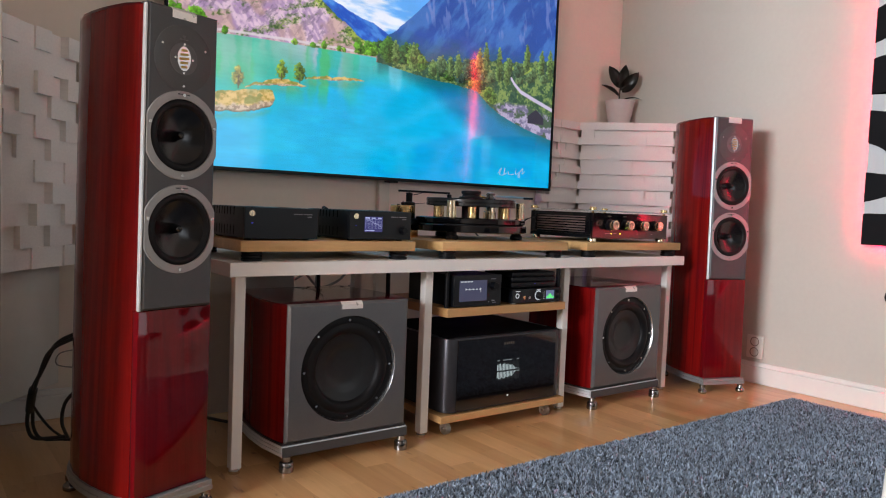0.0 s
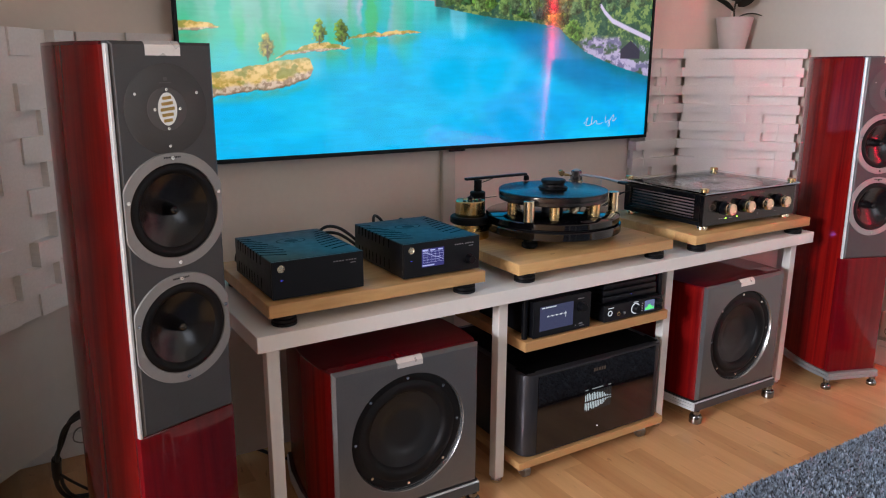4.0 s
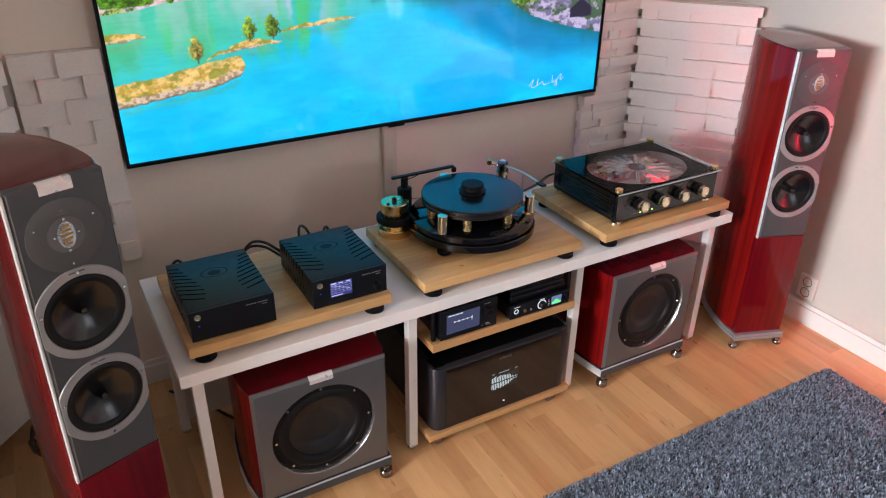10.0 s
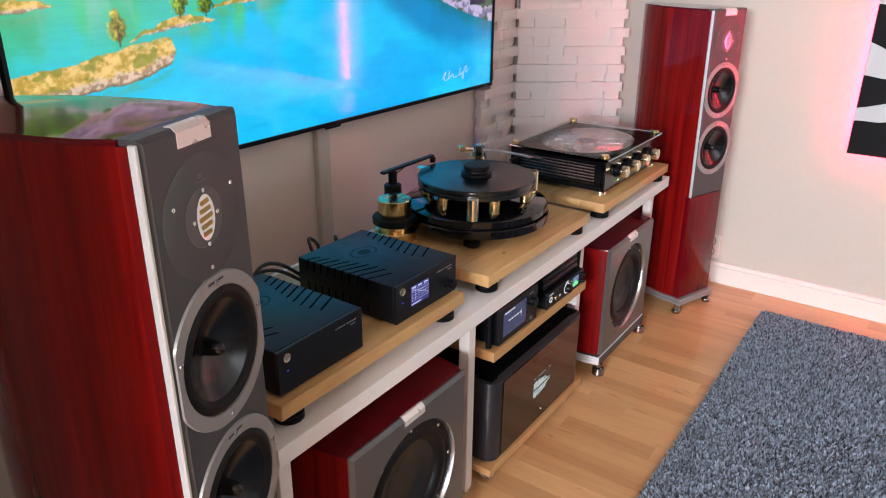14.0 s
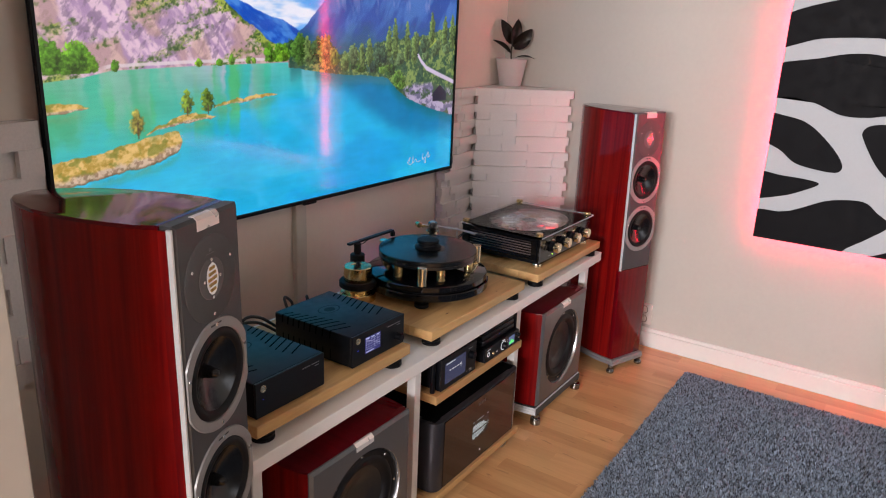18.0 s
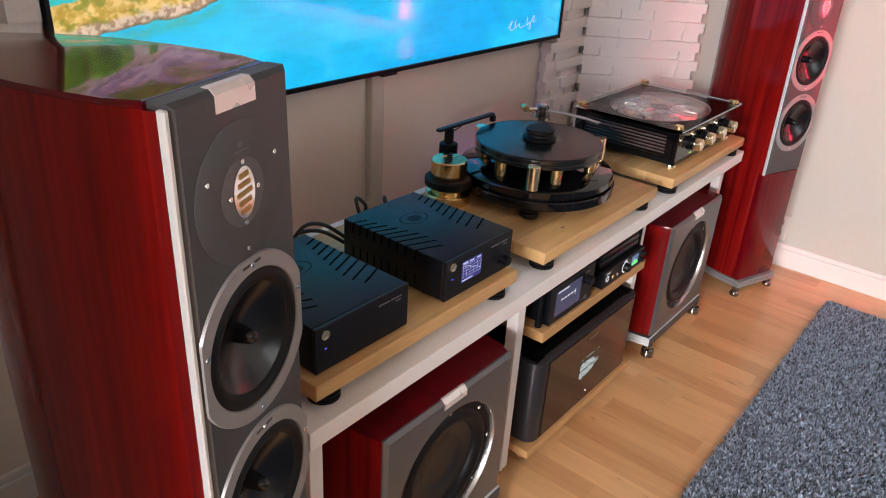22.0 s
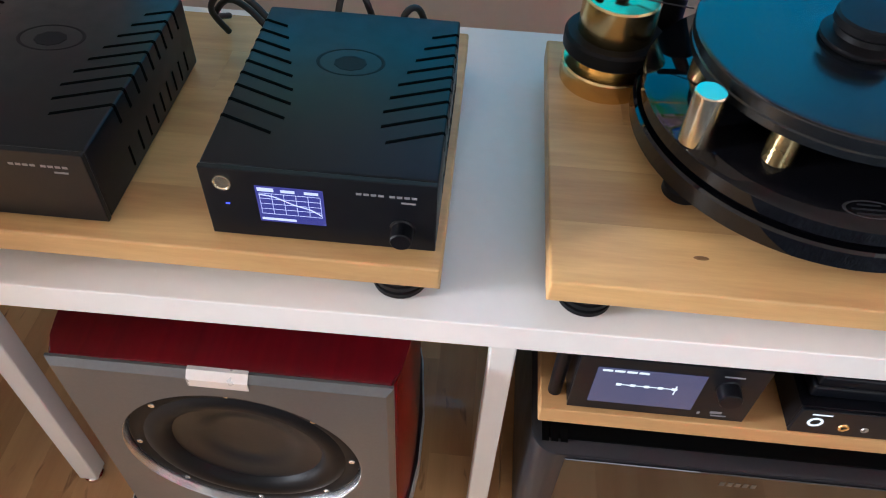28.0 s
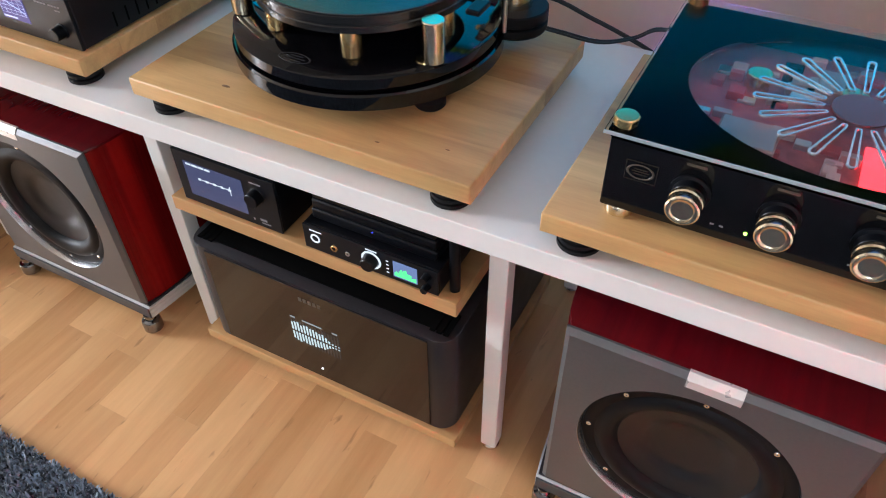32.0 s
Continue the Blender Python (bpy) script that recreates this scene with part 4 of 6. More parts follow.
# ---- oak platforms on rubber feet ----
def platform(name, x0, x1, y0, y1, z0, z1, label, seed, lower, feet=True, material=BOARD, kind="wooden board"):
    ob = thing(name, Matrix.Translation((x0, y0, lower)), label, kind, "oak boards on the table" if feet else "")
    w, d = x1 - x0, y1 - y0
    rnd = random.Random(seed)
    rows = 5
    for r in range(rows):
        cuts = [0.0] + (sorted(rnd.uniform(0.12, 0.88) * w for _ in range(rnd.choice((1, 1, 2)))) if r else []) + [w]
        for a, b in zip(cuts, cuts[1:]):
            if b - a < 0.02:
                continue
            x0_, x1_, y0_, y1_ = a + (0.0001 if a else 0), b - 0.0001, r * d / rows + (0.0001 if r else 0), (r + 1) * d / rows - 0.0001
            bm = box(x0_, x1_, y0_, y1_, z0 - lower, z1 - lower)
            rim = [e for e in bm.edges if all(v.co.z > z1 - lower - 1e-5 for v in e.verts) and (all(v.co.y < 1e-5 for v in e.verts) or all(v.co.x < 1e-5 for v in e.verts) or all(v.co.x > w - 2e-4 for v in e.verts))]
            corner = [e for e in bm.edges if all(v.co.y < 1e-5 and (v.co.x < 1e-5 or v.co.x > w - 2e-4) for v in e.verts)]
            if rim:
                bmesh.ops.bevel(bm, geom=list(dict.fromkeys(rim + corner)), offset=0.0028, segments=3, affect="EDGES", profile=0.5)
            part("stave", bm, material, ob, smooth=35)
    if feet:
        for fx in (0.040, w - 0.040):
            for fy in (0.030, d - 0.035):
                h = z0 - lower
                part("foot", lathe([(0, 0), (0.024, 0), (0.0262, 0.0012), (0.0262, h * 0.26), (0.0225, h * 0.31), (0.0225, h * 0.36), (0.0258, h * 0.40), (0.0258, h * 0.60), (0.0222, h * 0.65), (0.0222, h * 0.70), (0.0254, h * 0.74), (0.0254, h * 0.92), (0.0225, h - 0.0003), (0, h - 0.0003)], 28,
                                   Matrix.Translation((fx, fy, 0))), RUBBER, ob, smooth=30)
    return ob


Z0, Z1 = 0.5585, 0.586
b1 = platform("oak_board", 0.866, 1.384, 1.879, 2.262, Z0, Z1, "oiled oak board on black rubber feet under two black boxes", 5, TZ1)
b2 = platform("oak_board", 1.480, 2.011, 1.878, 2.262, Z0, Z1, "oiled oak board on black rubber feet under the turntable", 8, TZ1)
b3 = platform("oak_board", 2.099, 2.632, 1.874, 2.262, Z0, Z1, "oiled oak board on black rubber feet under the glass-topped amplifier", 11, TZ1)
for kx, ky, kr in ((1.618, 1.922, 0.0045), (1.87, 1.905, 0.0022), (1.955, 1.93, 0.002)):
    part("knot", lathe([(0, 0.0), (kr, 0.0), (kr * 0.7, 0.0005), (0, 0.0006)], 14, Matrix.Translation((kx - 1.480, ky - 1.878, Z1 - TZ1)) @ Matrix.Diagonal((1.6, 0.6, 1, 1))), KNOT, b2)



# ---- two black audio boxes ----
def bars(specs, y, material, parent, name="lettering"):
    """Small printed bars (x, z, wide, high) that stand for lettering on a front."""
    bm = bmesh.new()
    for x, z, w, h in specs:
        box(x, x + w, y - 0.0004, y + 0.0002, z, z + h, bm=bm)
    return part(name, bm, material, parent)


def audio_box(x0, label, display):
    ob = thing("audio_component", Matrix.Translation((x0, 1.897, Z1)), label, "audio component", "small black audio boxes")
    W, D, H = 0.2, 0.255, 0.0785
    z0 = 0.004
    part("case", box(0, W, 0.0061, D, z0, z0 + H, 0.0026, 3), BLACKCASE, ob, smooth=40)
    part("front", box(0, W, 0, 0.006, z0, z0 + H, 0.0010), BLACKCASE, ob)
    # slanting slots in the lid run over the rounded edge and down the sides
    top, c, h = z0 + H, 0.0027, 0.0004
    for side in (0, 1):
        for i in range(9):
            n = (0.046, 0.053, 0.054, 0.051, 0.046, 0.040, 0.034, 0.028, 0.022)[i]
            ya, yb, hw = 0.05 + i * 0.021 + n * 0.42, 0.05 + i * 0.021, 0.0019
            rail = [(0.004 + n, yb, top + h), (c, ya, top + h), (c * 0.25 - h, ya, top - c * 0.25 + h), (-h, ya, top - c), (-h, ya + 0.002, top - 0.021)]
            bm = bmesh.new()
            rows = []
            for x, y, z in rail:
                xi, zi = (x, z - 0.0008) if z > top else (x + 0.0008, z - (0.0004 if z > top - c else 0))
                rows.append([bm.verts.new((W - px if side else px, py, pz)) for px, py, pz in ((x, y - hw, z), (x, y + hw, z), (xi, y + hw, zi), (xi, y - hw, zi))])
            for p, q in zip(rows, rows[1:]):
                for k in range(4):
                    bm.faces.new((p[k], p[(k + 1) % 4], q[(k + 1) % 4], q[k]))
            bm.faces.new(rows[0]), bm.faces.new(rows[-1])
            part("vent_slot", bm, SLOT, ob)
            xs = W + h if side else -h
            lower = box(min(xs, xs + (-0.0008 if side else 0.0008)), max(xs, xs + (-0.0008 if side else 0.0008)), ya - 0.0016, ya + 0.0016, z0 + 0.008, z0 + 0.031)
            part("side_slot", lower, SLOT, ob)
    em = lathe([(0.024, 0), (0.0247, 0.0002), (0.0262, 0.0002), (0.027, 0)], 40, Matrix.Translation((W / 2, 0.165, z0 + H)) @ Matrix.Diagonal((1.25, 0.85, 1, 1)))
    part("emblem_ring", em, MATTEBLACK, ob)
    part("emblem", lathe([(0, 0.0002), (0.010, 0.0002), (0.011, 0)], 9, Matrix.Translation((W / 2, 0.163, z0 + H)) @ Matrix.Diagonal((1.5, 1.2, 1, 1))), MATTEBLACK, ob)
    part("button", lathe([(0, 0.0012), (0.006, 0.0012), (0.0068, 0.0022), (0.0078, 0.0022), (0.0082, 0.001), (0.0082, 0)], 28, at_front(0.019, 0, z0 + 0.0635)), GOLD, ob, "round brass-coloured button", smooth=40)
    part("indicator", box(0.018, 0.0215, -0.0006, 0.0002, z0 + 0.0385, z0 + 0.0395), BLUE_LED, ob, "small blue indicator light")
    bars([(0.132 + i * 0.0062, z0 + 0.0622, 0.0046, 0.0024) for i in range(4)] + [(0.160 + i * 0.0062, z0 + 0.0622, 0.0046, 0.0024) for i in range(4)] + [(0.170, z0 + 0.0562, 0.012, 0.0019)], 0, TEXTM, ob)
    for fx in (0.02, W - 0.02):
        for fy in (0.03, D - 0.03):
            part("foot", cyl(0.009, 0, z0 - 0.0002, 16, Matrix.Translation((fx, fy, 0))), RUBBER, ob)
    if display:
        sc = part("display", box(0.046, 0.104, -0.0006, 0.0004, z0 + 0.021, z0 + 0.063, 0.0003, 1), glow("blue_display", (0.07, 0.07, 0.36), 0.4), ob, "lit blue display with a curve")
        g = bmesh.new()
        for i in range(5):
            box(0.049, 0.101, -0.0009, -0.0007, z0 + 0.031 + i * 0.006, z0 + 0.0314 + i * 0.006, bm=g)
        for i in range(6):
            box(0.049 + i * 0.0104, 0.0494 + i * 0.0104, -0.0009, -0.0007, z0 + 0.031, z0 + 0.055, bm=g)
        tube([(0.049, -0.0012, z0 + 0.054), (0.062, -0.0012, z0 + 0.052), (0.077, -0.0012, z0 + 0.045), (0.092, -0.0012, z0 + 0.040), (0.101, -0.0012, z0 + 0.034)], 0.0005, 5, bm=g)
        box(0.048, 0.062, -0.0009, -0.0007, z0 + 0.0575, z0 + 0.0615, bm=g)
        box(0.068, 0.080, -0.0009, -0.0007, z0 + 0.0575, z0 + 0.0605, bm=g)
        box(0.088, 0.100, -0.0009, -0.0007, z0 + 0.0575, z0 + 0.0605, bm=g)
        box(0.048, 0.078, -0.0009, -0.0007, z0 + 0.0235, z0 + 0.0262, bm=g)
        part("graph", g, glow("display_lines", (0.6, 0.63, 1.0), 0.7), sc)
        part("knob", lathe([(0, 0.017), (0.0085, 0.017), (0.0095, 0.016), (0.0098, 0.002), (0.0115, 0.001), (0.0115, 0)], 32, at_front(0.171, 0, z0 + 0.026)), BLACK, ob, smooth=40)
    return ob


audio_box(0.881, "black metal audio box with slotted lid on the oak board", False)
audio_box(1.177, "black metal audio box with lit blue display and knob", True)
cb = [((1.19, 2.156, 0.62), (1.15, 2.175, 0.655), (1.115, 2.19, 0.660), (1.09, 2.20, 0.63), (1.10, 2.215, 0.592)),
      ((1.185, 2.156, 0.612), (1.145, 2.18, 0.642), (1.11, 2.205, 0.640), (1.085, 2.22, 0.61), (1.09, 2.25, 0.592)),
      ((1.24, 2.156, 0.62), (1.245, 2.185, 0.665), (1.26, 2.20, 0.672), (1.275, 2.19, 0.65), (1.28, 2.215, 0.60)),
      ((1.31, 2.156, 0.62), (1.315, 2.175, 0.655), (1.33, 2.19, 0.655), (1.345, 2.195, 0.61), (1.35, 2.24, 0.592)),
      ((0.93, 2.156, 0.62), (0.922, 2.18, 0.655), (0.908, 2.20, 0.645), (0.90, 2.215, 0.61), (0.905, 2.24, 0.592))]
for c in cb:
    tagged(part("cable", tube(c, 0.0038), CABLE, smooth=60), "black looping cable behind the audio boxes", "cable", "cables on the table")

# ---- turntable ----
TTX, TTY = 1.750, 2.088
tt = thing("turntable", Matrix.Translation((TTX, TTY, Z1)), "black turntable with brass pillars and weights on oak board", "turntable")
for a in (210, 330, 90):
    x, y = 0.160 * math.cos(radians(a)), 0.160 * math.sin(radians(a))
    part("foot", lathe([(0, 0), (0.018, 0), (0.021, 0.003), (0.021, 0.012), (0.016, 0.016), (0.016, 0.0238), (0, 0.0238)], 28, Matrix.Translation((x, y, 0))), RUBBER, tt, smooth=40)
part("base", lathe([(0, 0.024), (0.186, 0.024), (0.1895, 0.0265), (0.1895, 0.0450), (0.187, 0.0475), (0, 0.0475)], 96), GLOSS, tt, "round glossy black base", smooth=40)
part("spacer", lathe([(0, 0.0476), (0.176, 0.0476), (0.176, 0.0509), (0, 0.0509)], 48), RUBBER, tt, smooth=40)
part("chassis", lathe([(0, 0.051), (0.181, 0.051), (0.1845, 0.0535), (0.1845, 0.067), (0.181, 0.0695), (0, 0.0695)], 96), GLOSS, tt, "round glossy black upper plate", smooth=40)
for a in (210, 330, 90):
    x, y = 0.171 * math.cos(radians(a)), 0.171 * math.sin(radians(a))
    part("pillar", cyl(0.0145, 0.0697, 0.1245, 32, Matrix.Translation((x, y, 0)), 0.0012), GOLD, tt, "brushed pale brass pillar", smooth=40)
part("spindle_housing", cyl(0.03, 0.0697, 0.1063, 32), RUBBER, tt, smooth=40)
for i in range(6):
    a = radians(60 * i - 7)
    part("weight", cyl(0.0135, 0.0697, 0.1063, 24, Matrix.Translation((0.128 * math.cos(a), 0.128 * math.sin(a), 0)), 0.0012), BRASS, tt, "polished brass weight", smooth=40)
part("platter", lathe([(0, 0.1065), (0.146, 0.1065), (0.150, 0.109), (0.150, 0.1165), (0.1485, 0.118), (0.1485, 0.1195), (0.1505, 0.121), (0.1505, 0.130), (0.149, 0.1315), (0.052, 0.1315), (0.05, 0.131), (0, 0.131)], 128), VINYL, tt, smooth=30)
rec = [(0, 0.1318)]
for i in range(40):
    r = 0.053 + i * 0.00238
    rec += [(r, 0.1328), (r + 0.0012, 0.1325)]
rec += [(0.1492, 0.1328), (0.150, 0.1322), (0.149, 0.1316)]
part("record", lathe(rec, 128), VINYL, tt, "black record with fine grooves", smooth=60)
part("clamp", lathe([(0, 0.133), (0.038, 0.133), (0.040, 0.136), (0.040, 0.139), (0.030, 0.142), (0.029, 0.147), (0.0335, 0.151), (0.0335, 0.158), (0.031, 0.160), (0, 0.1605)], 64), RUBBER, tt, "black record clamp", smooth=30)
part("emblem", lathe([(0.014, 0.0697), (0.0145, 0.0701), (0.0155, 0.0701), (0.016, 0.0697)], 32, Matrix.Translation((-0.01, -0.158, 0)) @ Matrix.Diagonal((1.5, 0.7, 1, 1))), GREYCASE, tt)
for k, (bx, bw) in enumerate(((-0.013, 0.026), (-0.016, 0.032), (-0.010, 0.020))):
    part("emblem_line", box(-0.01 + bx, -0.01 + bx + bw, -0.1645 + k * 0.0055, -0.1627 + k * 0.0055, 0.0696, 0.0700), GREYCASE, tt)
part("brass_ring", lathe([(0.007, 0.0697), (0.0075, 0.0712), (0.0125, 0.0712), (0.013, 0.0697)], 28, Matrix.Translation((0.138, -0.088, 0))), BRASS, tt, "flat brass ring")
# tonearm with its base at the back
ab = part("arm_base", lathe([(0, 0.035), (0.045, 0.035), (0.047, 0.038), (0.047, 0.048), (0.043, 0.05), (0.047, 0.053), (0.047, 0.066), (0.045, 0.068), (0, 0.068)], 48, Matrix.Translation((0.175, 0.105, 0))), RUBBER, tt, smooth=30)
part("arm_pillar", lathe([(0, 0.0682), (0.024, 0.0682), (0.024, 0.09), (0.020, 0.093), (0.018, 0.12), (0.021, 0.122), (0.021, 0.130), (0.0, 0.130)], 32, Matrix.Translation((0.175, 0.105, 0))), GOLD, ab, smooth=30)
arm = part("tonearm", tube([(0.150, 0.150, 0.148), (0.175, 0.105, 0.148), (0.190, 0.05, 0.147), (0.198, 0.0, 0.146), (0.199, -0.055, 0.143)], 0.0035, 10), SILVER, tt, "slim silver tonearm", smooth=60)
part("counterweight", cyl(0.009, -0.010, 0.010, 24, Matrix.Translation((0.152, 0.146, 0.148)) @ Matrix.Rotation(radians(60), 4, "Z") @ Matrix.Rotation(math.pi / 2, 4, "Y"), 0.001), BRASS, arm, "brass counterweight", smooth=40)
part("side_weight", cyl(0.0045, -0.011, 0.011, 16, Matrix.Translation((0.163, 0.128, 0.144)) @ Matrix.Rotation(radians(-30), 4, "Z") @ Matrix.Rotation(math.pi / 2, 4, "Y"), 0.0008), BRASS, arm, "small brass side weight", smooth=40)
part("bearing_house", lathe([(0, 0.1305), (0.017, 0.1305), (0.018, 0.132), (0.018, 0.140), (0.014, 0.142), (0.014, 0.150), (0.016, 0.151), (0.016, 0.157), (0.014, 0.1585), (0, 0.1585)], 28, Matrix.Translation((0.176, 0.105, 0))), DARKCHROME, arm, "polished bearing housing", smooth=30)
part("bearing_cap", cyl(0.009, 0.1587, 0.163, 20, Matrix.Translation((0.176, 0.105, 0)), 0.001), SILVER, arm, smooth=40)
part("headshell", box(0.190, 0.208, -0.085, -0.052, 0.139, 0.146, 0.002), BLACK, arm)
part("arm_rest", cyl(0.003, 0.0697, 0.140, 10, Matrix.Translation((0.196, 0.02, -0.0))), SILVER, tt)

for off in (0.0, 0.007):
    pts = ((1.93, 2.222 + off, 0.612), (1.98, 2.232 + off, 0.604), (2.04, 2.226 + off, 0.606), (2.09, 2.212 + off, 0.630), (2.12, 2.200 + off, 0.655), (2.153, 2.186 + off, 0.668 - off * 0.5))
    tagged(part("signal_wire", tube(pts, 0.0018, 6), CABLE, smooth=60), "thin black wire from the tonearm to the amplifier", "wire", "tonearm wires")
# motor and brush arm beside the turntable
mo = thing("turntable_motor", Matrix.Translation((1.546, 2.194, Z1)), "brass drive motor with black pulley disc", "motor")
part("base", lathe([(0, 0), (0.052, 0), (0.053, 0.002), (0.053, 0.022), (0.051, 0.024), (0.037, 0.0245), (0.037, 0.0395), (0, 0.0395)], 48), BRASS, mo, smooth=30)
part("link_plate", box(0.0555, 0.085, -0.030, 0.012, 0.043, 0.056, 0.002), RUBBER, mo)
part("disc", lathe([(0, 0.040), (0.052, 0.040), (0.055, 0.043), (0.055, 0.057), (0.052, 0.060), (0, 0.060)], 48), RUBBER, mo, smooth=30)
part("housing", lathe([(0, 0.0602), (0.0405, 0.0602), (0.0415, 0.062), (0.0415, 0.101), (0.0395, 0.103), (0.022, 0.103), (0.021, 0.1015), (0, 0.1015)], 48), BRASS, mo, "brushed brass motor housing", smooth=30)
part("pulley", lathe([(0, 0.1017), (0.008, 0.1017), (0.006, 0.106), (0.008, 0.111), (0.003, 0.113), (0, 0.118)], 20), RUBBER, mo, smooth=40)
part("motor_screw", cyl(0.0045, 0.1032, 0.106, 16, Matrix.Translation((-0.026, -0.012, 0)), 0.0008), RUBBER, mo, smooth=40)
tagged(part("drive_belt", tube([(1.552, 2.187, 0.692), (1.59, 2.170, 0.696), (1.612, 2.160, 0.699)], 0.0009, 5), CABLE), "thin black drive belt to the platter", "belt")
br = thing("record_brush", Matrix.Translation((1.606, 2.247, Z1)), "black record brush arm on a pillar", "record brush")
part("pillar", lathe([(0, 0), (0.022, 0), (0.022, 0.112), (0.020, 0.114), (0.011, 0.116), (0.011, 0.146), (0.0, 0.148)], 28), RUBBER, br, smooth=30)
part("arm", box(-0.042, 0.172, -0.007, 0.007, 0.1484, 0.1555, 0.002), BLACK, br)
part("tip", box(0.166, 0.180, -0.006, 0.006, 0.132, 0.1482, 0.003), BLACK, br)
part("brace", tube([(0.006, 0, 0.138), (0.03, 0, 0.142), (0.055, 0, 0.149)], 0.0014, 6), CABLE, br)
tagged(part("cable", tube([(1.86, 2.24, 0.60), (1.92, 2.30, 0.62), (2.0, 2.34, 0.58), (2.06, 2.36, 0.55), (2.09, 2.39, 0.52)], 0.0035), CABLE), "black cable behind the turntable", "cable", "cables on the table")

# unseen box added behind the table, whose violet light tints the wall
ps_ = thing("violet_glow_box", Matrix.Translation((2.09, BY, 0.30)), "unseen black box with violet light, added behind the table", "power strip")
part("case", box(0, 0.14, -0.030, 0, 0, 0.034, 0.003), BLACK, ps_)
part("indicator", box(0.02, 0.12, -0.026, -0.006, 0.0342, 0.038, 0.0008, 1), glow("violet_light", (0.33, 0.16, 1.0), 26.0), ps_, "violet light added to tint the wall")

# ---- glass-topped amplifier ----
# metal tinted pink as if by the red light inside
INNERM = mat("pink_lit_inner_metal", (0.50, 0.36, 0.34), 0.35, 0.8, grain=0.15, scale=60)
AX, AY, AW, AD = 2.154, 1.9035, 0.425, 0.317
am = thing("amplifier", Matrix.Translation((AX, AY, Z1)), "black amplifier with clear top plate and four gold knobs", "amplifier")
part("front_panel", box(0, AW, 0, 0.012, 0.0135, 0.104, 0.0015), AMPFRONT, am)
part("base_plate", box(0.006, AW - 0.006, 0.0125, AD, 0.0135, 0.026), BLACK, am)
part("rear_panel", box(0.006, AW - 0.006, AD - 0.006, AD, 0.0262, 0.104), BLACK, am)
for sx in (0.0, AW - 0.010):
    for i in range(6):
        part("side_fin", box(sx, sx + 0.010, 0.0345, AD - 0.0305, 0.0365 + i * 0.0092, 0.0405 + i * 0.0092, 0.0006, 1), GLOSS, am)
    for y0, y1, z0_, z1_ in ((0.0125, 0.034, 0.0265, 0.1035), (AD - 0.030, AD - 0.0065, 0.0265, 0.1035)):
        part("corner_post", box(sx - 0.0012, sx + 0.0112, y0, y1, z0_, z1_, 0.0008, 1), AMPFRONT, am)
    for z0_, z1_ in ((0.0265, 0.0335), (0.0905, 0.1035)):
        part("side_rail", box(sx - 0.0010, sx + 0.0110, 0.0345, AD - 0.0305, z0_, z1_, 0.0008, 1), AMPFRONT, am)
    # pink plate behind the fins imitates the lit interior
    part("side_plate", box(sx + (0.011 if sx < 0.1 else -0.002), sx + (0.013 if sx < 0.1 else 0.0), 0.016, AD - 0.008, 0.0265, 0.1035), INNERM, am)
part("inner_block", box(0.02, AW - 0.02, 0.015, AD - 0.012, 0.0265, 0.075, 0.004), mat("dark_red_interior", (0.32, 0.07, 0.08), 0.35, grain=0.5, scale=60), am)
for i in range(5):
    part("capacitor", cyl(0.014, 0.0752, 0.095, 20, Matrix.Translation((0.11 + i * 0.05, 0.20 - 0.03 * (i % 2), 0)), 0.001), SILVER if i % 2 else BRASS, am)
part("inner_light", box(0.232, 0.258, 0.03, 0.130, 0.0752, 0.079, 0.001, 1), glow("amp_red_light", (1, 0.03, 0.04), 2.4), am, "red light inside the amplifier")
# lid: dark plate with an oval window, star of slots below clear glass
lid = bmesh.new()
cxl, cyl_, rlx, rly = 0.218, 0.158, 0.178, 0.139
ns = 144
outer, inner = [], []
for i in range(ns):
    a = 2 * math.pi * i / ns
    dx, dy = math.cos(a), math.sin(a)
    k = min((AW + 0.005 - cxl) / dx if dx > 1e-6 else 9, (-0.005 - cxl) / dx if dx < -1e-6 else 9, (AD + 0.003 - cyl_) / dy if dy > 1e-6 else 9, (-0.007 - cyl_) / dy if dy < -1e-6 else 9)
    outer.append(lid.verts.new((cxl + k * dx, cyl_ + k * dy, 0.1045)))
    inner.append(lid.verts.new((cxl + rlx * dx, cyl_ + rly * dy, 0.1045)))
for i in range(ns):
    lid.faces.new((outer[i], outer[(i + 1) % ns], inner[(i + 1) % ns], inner[i]))
bmesh.ops.solidify(lid, geom=lid.faces[:], thickness=-0.003)
part("lid", lid, LIDM, am)
wd = part("window_disc", cyl(0.1, 0.0985, 0.1005, 72, Matrix.Translation((cxl, cyl_, 0)) @ Matrix.Diagonal((rlx * 10 - 0.002, rly * 10 - 0.002, 1, 1))), WINDOWM, am, "clear oval window over the reddish inside")
wd.visible_shadow = False
